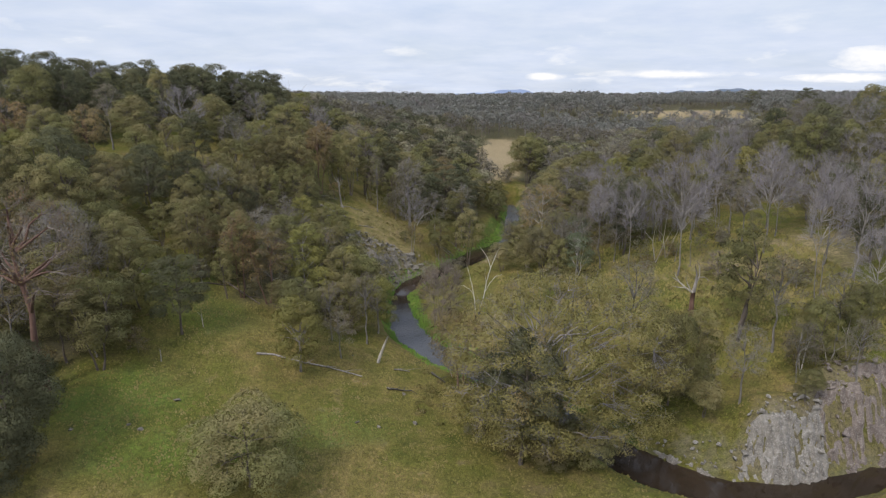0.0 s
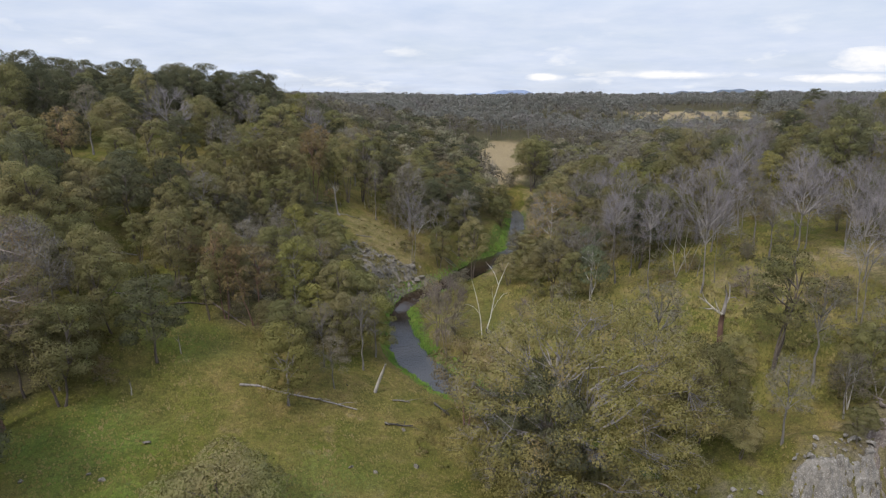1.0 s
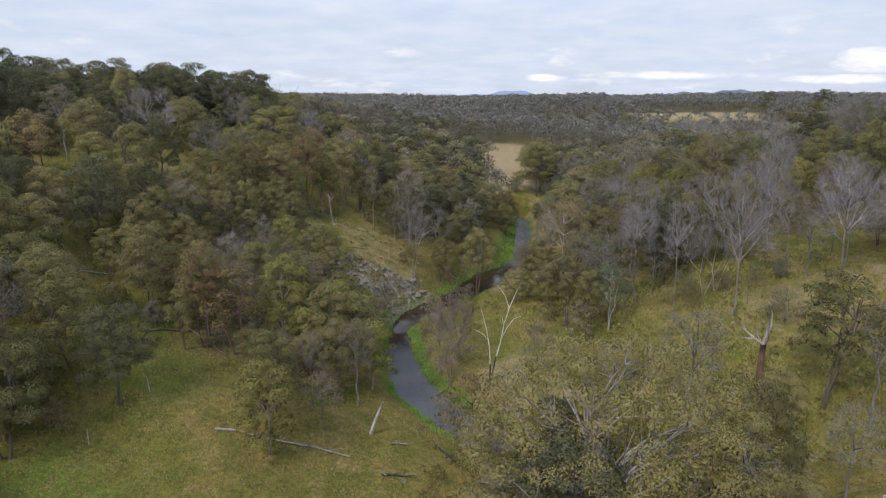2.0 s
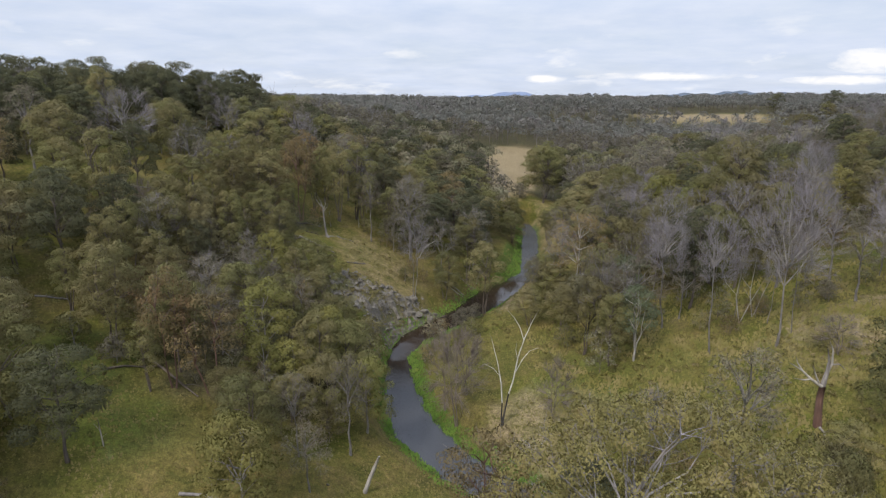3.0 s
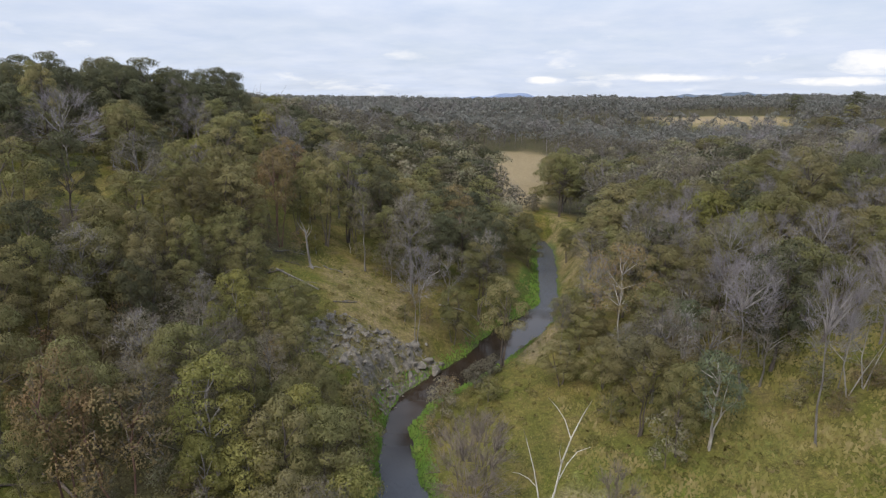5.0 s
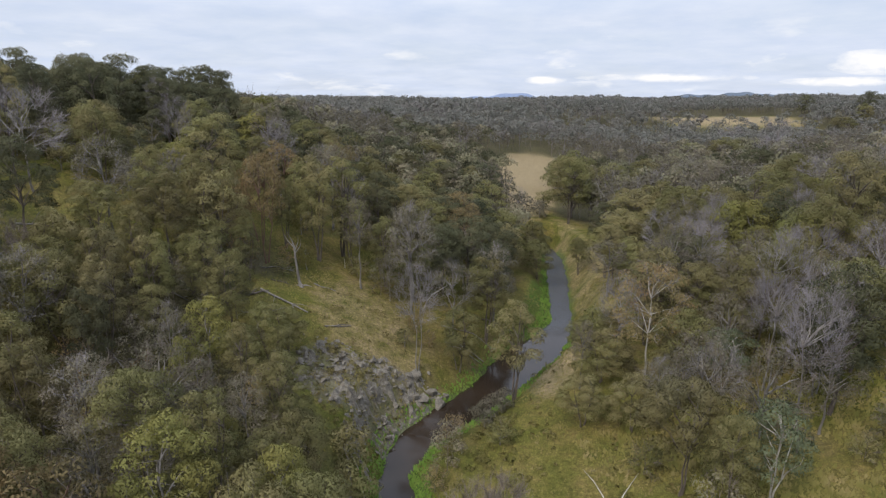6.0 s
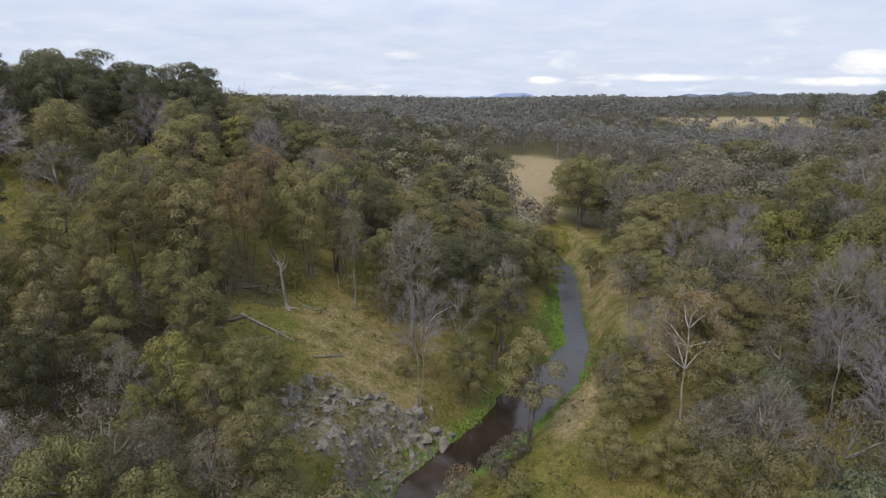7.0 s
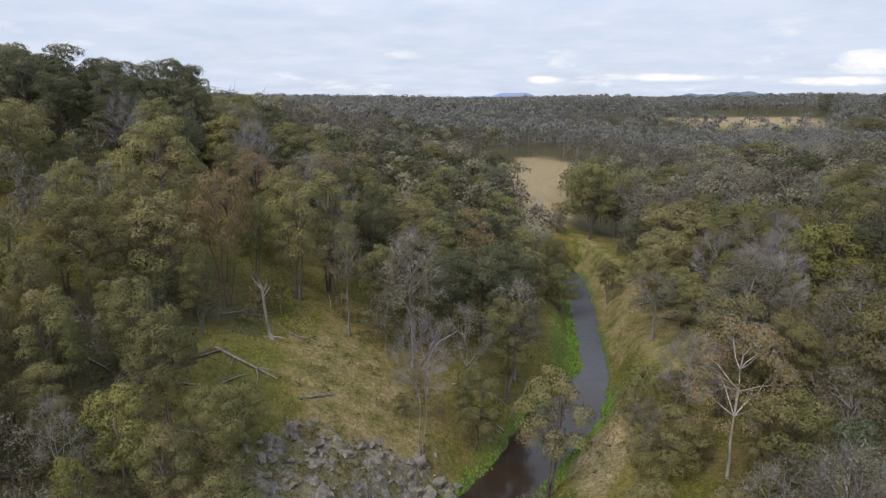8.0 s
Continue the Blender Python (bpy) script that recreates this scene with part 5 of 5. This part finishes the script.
LOGS = ((((-29.8, 144.2), (-22.8, 142.6)), 0.26, LOG_GREY), (((-33.1, 138.7), (-31.3, 141.2), (-28.7, 144.6)), 0.28, BARK_DARK), (((-28.0, 135.5), (-27.6, 138.8), (-25.5, 142.0)), 0.2, LOG_GREY),
        (((-20.1, 141.1), (-17.0, 144.4)), 0.2, LOG_GREY), (((-24.2, 154.1), (-20.7, 153.9)), 0.18, LOG_GREY), (((-28.8, 132.3), (-26.0, 133.0)), 0.15, BARK_GREY), (((-36.3, 133.4), (-33.7, 136)), 0.3, BARK_DARK),
        (((-43.5, 142.9), (-41.1, 141.5)), 0.25, BARK_DARK), (((-3.8, 155.4), (1.3, 155.7), (5.4, 156.9)), 0.2, LOG_GREY), (((-3.4, 151.6), (2.8, 152.4)), 0.2, LOG_GREY), (((-3.0, 150.9), (2.6, 151.5)), 0.15, BARK_GREY),
        (((3.0, 160.7), (6.5, 163.0)), 0.14, BARK_DARK), (((-31.9, 152.1), (-30.0, 154.6), (-27.5, 155.4)), 0.18, LOG_GREY), (((-30.8, 137.9), (-28.7, 138.7)), 0.14, LOG_GREY), (((-39.1, 137.0), (-36.8, 136.5)), 0.18, LOG_GREY), (((-29.7, 149.4), (-27.3, 150.1)), 0.14, BARK_DARK), (((-33.1, 138.2), (-30.5, 141.0)), 0.16, LOG_GREY),
        (((-40.5, 111.6), (-37.5, 111.5)), 0.17, LOG_GREY), (((-41.1, 124.1), (-37.5, 121.4)), 0.2, LOG_GREY), (((-37.8, 122.7), (-36.0, 123.5)), 0.22, BARK_DARK), (((-29.3, 131.4), (-27.8, 129.6)), 0.16, LOG_GREY), (((-24.1, 100.7), (-20.3, 99.1)), 0.2, LOG_GREY))
for i, (line, r, m) in enumerate(LOGS):
    fallen_log(line, r, m, "dark weathered log lying in the grass" if m is BARK_DARK else "grey weathered log lying on the grassy slope", i)
LOGS = ((((-26.3, 78.9), (-19.1, 78.8), (-11.6, 79.4)), 0.24, BARK_GREY), (((31.5, 95.4), (32.6, 94.4), (34.3, 91.4)), 0.24, BARK_GREY), (((-40.4, 93.9), (-35.7, 96.9)), 0.22, BARK_DARK), (((-54.9, 104.7), (-51.3, 105.7)), 0.2, BARK_GREY),
        (((-49.2, 94.4), (-46.6, 94.6)), 0.2, BARK_GREY), (((-36.8, 114), (-32.8, 114.5)), 0.22, LOG_GREY), (((-36.4, 112.5), (-33.2, 113)), 0.18, LOG_GREY), (((-34.7, 107.5), (-29, 102.3)), 0.18, BARK_GREY),
        (((-36.7, 97.4), (-30.0, 93.3)), 0.24, BARK_DARK), (((39.5, 89.2), (39.2, 86.9), (39.9, 84.0)), 0.2, BARK_GREY), (((-7.8, 77.6), (-4.2, 78.3)), 0.2, BARK_CHAR), (((-1.6, 84.8), (0.3, 81.3)), 0.26, BARK_CHAR), (((-7.4, 83.6), (-5.0, 84.2)), 0.16, LOG_GREY),
        # the two upstream black logs stand in for dark shaded bank cuts
        (((-60, 140), (-55, 142)), 0.2, BARK_GREY), (((30.2, 185), (31.8, 184.2)), 0.2, BARK_CHAR), (((30.9, 176), (32.0, 173)), 0.2, BARK_CHAR))
for i, (line, r, m) in enumerate(LOGS):
    label = {BARK_GREY: "bleached fallen trunk with snapped branches in the grass", BARK_CHAR: "black charred log on the creek bank, upstream ones standing in for bank-cut shadow"}.get(m, "grey weathered log lying on the grassy slope")
    fallen_log(line, r, m, label, 40 + i)


# ---- rock ----
def boulder_mesh(seed, mat):
    rr = random.Random(seed)
    bm = bmesh.new()
    for _ in range(13):
        d = Vector((rr.gauss(0, 1), rr.gauss(0, 1), rr.gauss(0, 1))).normalized() * rr.uniform(0.7, 1.15)
        bm.verts.new((d.x, d.y * 0.8, d.z * 0.62))
    bmesh.ops.convex_hull(bm, input=bm.verts[:])
    loose = [v for v in bm.verts if not v.link_faces]
    bmesh.ops.delete(bm, geom=loose, context="VERTS")
    me = bpy.data.meshes.new("rock")
    bm.to_mesh(me)
    bm.free()
    me.materials.append(mat)
    return me


ROCKS = [boulder_mesh(i, ROCK) for i in range(9)]
ROCKS_PALE = [boulder_mesh(80 + i, ROCK_PALE) for i in range(8)]
ROCKS_PINK = [boulder_mesh(50 + i, ROCK_PINK) for i in range(7)]


def rock_at(mesh, x, y, size, rr, parent=None, lift=0.1, steep=0.0):
    ob = new("rock", mesh)
    z = float(height(x, y)) + size * lift
    m = pose(x, y, z, rr.uniform(-35, 35) + steep, rr.uniform(-30, 30), rr.uniform(0, 360)) @ Matrix.Diagonal((size * rr.uniform(0.8, 1.3), size * rr.uniform(0.7, 1.1), size * rr.uniform(0.6, 1.2), 1))
    ob.matrix_world = m
    if parent:
        ob.parent = parent
    return ob


EDGE_X, EDGE_Y = (24, 27, 30, 35, 38, 44, 48, 52, 58, 64), (71.5, 68.6, 64.9, 62.7, 62.2, 62.4, 64.0, 65.2, 65.8, 66.2)


def crag(parent, mat, seed, x0, x1, y0, y1, step, mask, tall, cell):
    """Bedrock breaking through the soil: blocks with level tops, steps and clefts between them."""
    xs, ys = np.arange(x0, x1, step), np.arange(y0, y1, step)
    X, Y = np.meshgrid(xs, ys)
    Z, M = height(X, Y), mask(X, Y)
    verts, keep = [], M > 0.12
    for j in range(len(ys)):
        for i in range(len(xs)):
            x, y, z, m = float(X[j, i]), float(Y[j, i]), float(Z[j, i]), float(M[j, i])
            up = -0.35
            if m > 0.1:
                (near, nextd, *_), (spot, *_) = noise.voronoi(Vector((x / cell, y / cell, z / cell + seed)))
                (n2, d2, *_), (spot2, *_) = noise.voronoi(Vector((x / cell * 2.7, y / cell * 2.7, z / cell * 2.7 + seed)))
                block, chip = noise.cell(spot * 7.3), noise.cell(spot2 * 9.1)
                cleft = min(1.0, (nextd - near) * 5) * min(1.0, 0.5 + (d2 - n2) * 3)
                up = tall * m * ((0.25 + 0.55 * abs(block)) * cleft + 0.3 * abs(chip) * cleft) - 0.25 * (1 - m)
            verts.append((x + 0.3 * step * math.sin(7.1 * y + seed), y + 0.3 * step * math.sin(6.3 * x), z + up))
    nx = len(xs)
    faces = [(j * nx + i, j * nx + i + 1, (j + 1) * nx + i + 1, (j + 1) * nx + i) for j in range(len(ys) - 1) for i in range(nx - 1) if keep[j:j + 2, i:i + 2].any()]
    used = sorted({k for f in faces for k in f})
    back = {k: i for i, k in enumerate(used)}
    return mesh_object("bedrock", [verts[k] for k in used], [tuple(back[k] for k in f) for f in faces], mat, parent)


def slope_mask(x, y):
    c = np.maximum(blob(x, y, -13, 134.5, 12, 6.0, 22, 0.6), 0.9 * blob(x, y, -11.5, 129, 4, 7, 0))
    d, half, level, side = creek_at(x, y)
    return np.clip(c * (0.44 + 0.5 * wobble(x, y, 5.5, 31) + 0.42 * wobble(x, y, 2.0, 32)), 0, 1) * (d > half + 0.1)


def bluff_mask(x, y):
    edge = np.interp(x, EDGE_X, EDGE_Y)
    deep = np.interp(x, (26, 30, 36, 38, 46, 48, 56, 62), (1.2, 1.8, 2.6, 5.2, 5.0, 7.5, 8.0, 6.0))
    c = np.clip((y - edge + 0.5) / 0.8, 0, 1) * np.clip((edge + deep - y) / 1.6, 0, 1)
    main = np.exp(-((x - 42) / 4.2) ** 4 - ((y - edge - 1.5) / 3.2) ** 4)
    return np.clip(c * (0.42 + 0.6 * main + 0.42 * wobble(x, y, 4.5, 41) + 0.34 * wobble(x, y, 1.9, 42)), 0, 1) * (x > 26)


rr = random.Random(5)
slope_rocks = thing("rock_outcrop", "jagged grey lichened rocks spilling down the slope to the creek", "rocks")
for _ in range(900):
    x, y = rr.uniform(-25, -3), rr.uniform(124, 146)
    d, half, level, side = creek_at(np.array(x), np.array(y))
    core = max(float(blob(x, y, -13, 134.5, 12, 6.0, 22, 0.6)), 0.8 * float(blob(x, y, -11.5, 129, 4, 7, 0)))
    if len(slope_rocks.children) < 230 and d > half - 0.5 and rr.random() < core ** 1.5:
        rock_at(rr.choice(ROCKS), x, y, rr.uniform(0.14, 0.36) + 0.5 * rr.random() ** 5, rr, slope_rocks, 0.5)
crag(slope_rocks, ROCK, 3.7, -27, -2, 122, 146, 0.3, slope_mask, 0.85, 1.3)
for x, y, s in ((-4.2, 139.5, 1.3), (-5.4, 140.8, 1.1), (-6.6, 139.2, 1.2), (-7.4, 141.0, 0.9), (-3.4, 141.0, 0.7)):
    rock_at(rr.choice(ROCKS), x, y, s, rr, slope_rocks, 0.25)
bluff = thing("rock_bluff", "pale broken rock bluff above the creek pool", "rocks")
crag(bluff, ROCK_PALE, 8.3, 26, 47.6, 61, 74, 0.27, bluff_mask, 1.25, 1.1)
crag(bluff, ROCK_PINK, 9.1, 47.33, 62, 63, 76, 0.27, bluff_mask, 1.3, 1.0)
for _ in range(560):
    x = rr.uniform(27, 62)
    up = rr.random()
    main = abs(x - 42) < 5.5
    deep = 6.5 if main else 9.0 if x > 47 else 3.2
    y = float(np.interp(x, EDGE_X, EDGE_Y)) + (0.1 if main else 0.9) + up * deep
    if len(bluff.children) >= 150 or (x < 36.5 and rr.random() < 0.55):
        continue
    big = rr.random() ** 2.5
    rock_at(rr.choice(ROCKS_PALE if x < 47.5 else ROCKS_PINK), x, y, 0.2 + (0.6 * big if main else 0.5 * big if x > 47 else 0.3 * big), rr, bluff, 0.9, 35)
for x, y, s in ((-32.7, 67.3, 0.6), (-36, 62, 0.4), (-34.4, 61.5, 0.45), (-41.5, 60.2, 0.35), (-10.7, 67.7, 0.35), (-8, 67.7, 0.4), (-3.5, 69.8, 0.55), (-7.5, 77.7, 0.5), (-5.5, 77.3, 0.5), (-13.5, 84, 0.3), (-25, 88, 0.3), (-23, 64, 0.3), (20, 92, 0.35)):
    b = rock_at(rr.choice(ROCKS), x, y, s, rr, None, 0.15)
    b.name = "boulder"
    tagged(b, "small pale grey boulder lying in the pasture", "boulder", "pasture boulders")


# ---- grass, reeds and low scrub ----
def tufts(name, label, seed, count, where, mat, tall, wide):
    """Small tussocks: three-sided spikes, each leaning its own way."""
    rs = np.random.RandomState(seed)
    p = where(rs, count)
    n = len(p)
    base = np.column_stack([p, height(p[:, 0], p[:, 1]) - 0.06])
    a = rs.uniform(0, 6.283, n)
    s = rs.uniform(0.5, 1.6, n)
    ring = [base + np.column_stack([np.cos(a + q) * wide * s, np.sin(a + q) * wide * s * rs.uniform(0.6, 1.4, n), np.zeros(n)]) for q in (0, 2.094, 4.189)]
    tip = base + np.column_stack([rs.normal(size=n) * 0.3 * tall, rs.normal(size=n) * 0.3 * tall, tall * s * rs.uniform(0.6, 1.2, n)])
    tri = np.stack([np.stack([ring[k], ring[(k + 1) % 3], tip], 1) for k in range(3)], 1).reshape(-1, 3)
    out = tri.reshape(-1, 3, 3).mean(1) - np.repeat(base, 3, axis=0)
    ways = out / np.linalg.norm(out, axis=1)[:, None] * 0.4 + rs.normal(size=(len(out), 3)) * 0.15 + np.array([0, 0, 0.9])
    ways = np.repeat(ways / np.linalg.norm(ways, axis=1)[:, None], 3, axis=0)
    return tagged(card_object(name, tri, mat, ways=ways), label, "grass", kind="stuff")


def in_open(rs, count):
    p = np.column_stack([rs.uniform(-62, 62, count * 4), 46 + 136 * rs.random_sample(count * 4) ** 1.6])
    d, half, level, side = creek_at(p[:, 0], p[:, 1])
    keep = (d > half + 0.4) & (rs.random_sample(len(p)) < 0.25 + 0.75 * clearing(p[:, 0], p[:, 1]))
    return p[keep][:count]


def on_slope(rs, count):
    p = np.column_stack([rs.uniform(12, 66, count * 2), rs.uniform(78, 126, count * 2)])
    d, half, level, side = creek_at(p[:, 0], p[:, 1])
    return p[(d > half + 1) & (wobble(p[:, 0], p[:, 1], 9, 51) + rs.uniform(-1, 1, len(p)) > 0.1)][:count]


def on_banks(rs, count):
    i = rs.randint(10, len(CREEK) - 2, count * 2)
    k = rs.random_sample(count * 2)[:, None]
    q = CREEK[i] * (1 - k) + CREEK[i + 1] * k
    p = q[:, :2] + rs.uniform(-1, 1, (count * 2, 2)) * (q[:, 2:3] + 2.6)
    d, half, level, side = creek_at(p[:, 0], p[:, 1])
    return p[(d > half - 0.15) & (d < half + 2.2) & ((side < 0) | (p[:, 1] < 163))][:count]


TUFT = foliage("grass_tuft", [(0.3, (0.085, 0.090, 0.022)), (0.5, (0.135, 0.118, 0.036)), (0.7, (0.185, 0.145, 0.066))], 0.3, 0.35)
REED = foliage("bank_reed", [(0.3, (0.050, 0.095, 0.014)), (0.6, (0.075, 0.120, 0.020)), (0.8, (0.115, 0.125, 0.035))], 0.3, 0.4)
SCRUB = foliage("low_scrub", [(0.3, (0.115, 0.108, 0.036)), (0.55, (0.155, 0.130, 0.052)), (0.75, (0.185, 0.140, 0.085))], 0.3, 0.25)
tufts("grass_tussock", "tufts of green and straw-coloured pasture grass", 61, 60000, in_open, TUFT, 0.22, 0.13)
tufts("tall_grass", "tall rank tussock grass on the eastern slope", 63, 16000, on_slope, TUFT, 0.42, 0.2)
tufts("bank_reeds", "bright green reeds and rushes along the creek", 62, 9000, on_banks, REED, 0.34, 0.15)


def scrub_spots(rs, spots):
    out = []
    for cx, cy, rx, ry, n in spots:
        a, r = rs.uniform(0, 6.283, n), np.sqrt(rs.random_sample(n))
        out.append(np.column_stack([cx + rx * r * np.cos(a), cy + ry * r * np.sin(a)]))
    p = np.concatenate(out)
    d, half, level, side = creek_at(p[:, 0], p[:, 1])
    return p[d > half + 0.6]


rs = np.random.RandomState(77)
spots = scrub_spots(rs, ((30, 100, 22, 10, 130), (48, 96, 14, 12, 90), (-14, 146, 9, 16, 70), (-12, 132, 11, 8, 170), (3, 128, 7, 14, 110), (14, 150, 6, 12, 50), (-40, 125, 20, 30, 260), (30, 80, 10, 7, 90), (50, 82, 12, 8, 90), (-48, 90, 10, 12, 100), (0, 78, 4, 9, 40), (22, 118, 9, 12, 110)))
centres = np.column_stack([spots, height(spots[:, 0], spots[:, 1]) + 0.15])
card, ways = leaf_cards([tuple(c) for c in centres], 0.25 + 0.7 * rs.random_sample(len(centres)) ** 2.5, 150, 0.09, rs, 0.6, core=3)
tagged(card_object("low_scrub", card, SCRUB, ways=ways), "low olive and brown scrub among the grass", "scrub", kind="stuff")

for p in PATTERNS:
    for o in (*p.children_recursive, p):
        bpy.data.objects.remove(o)
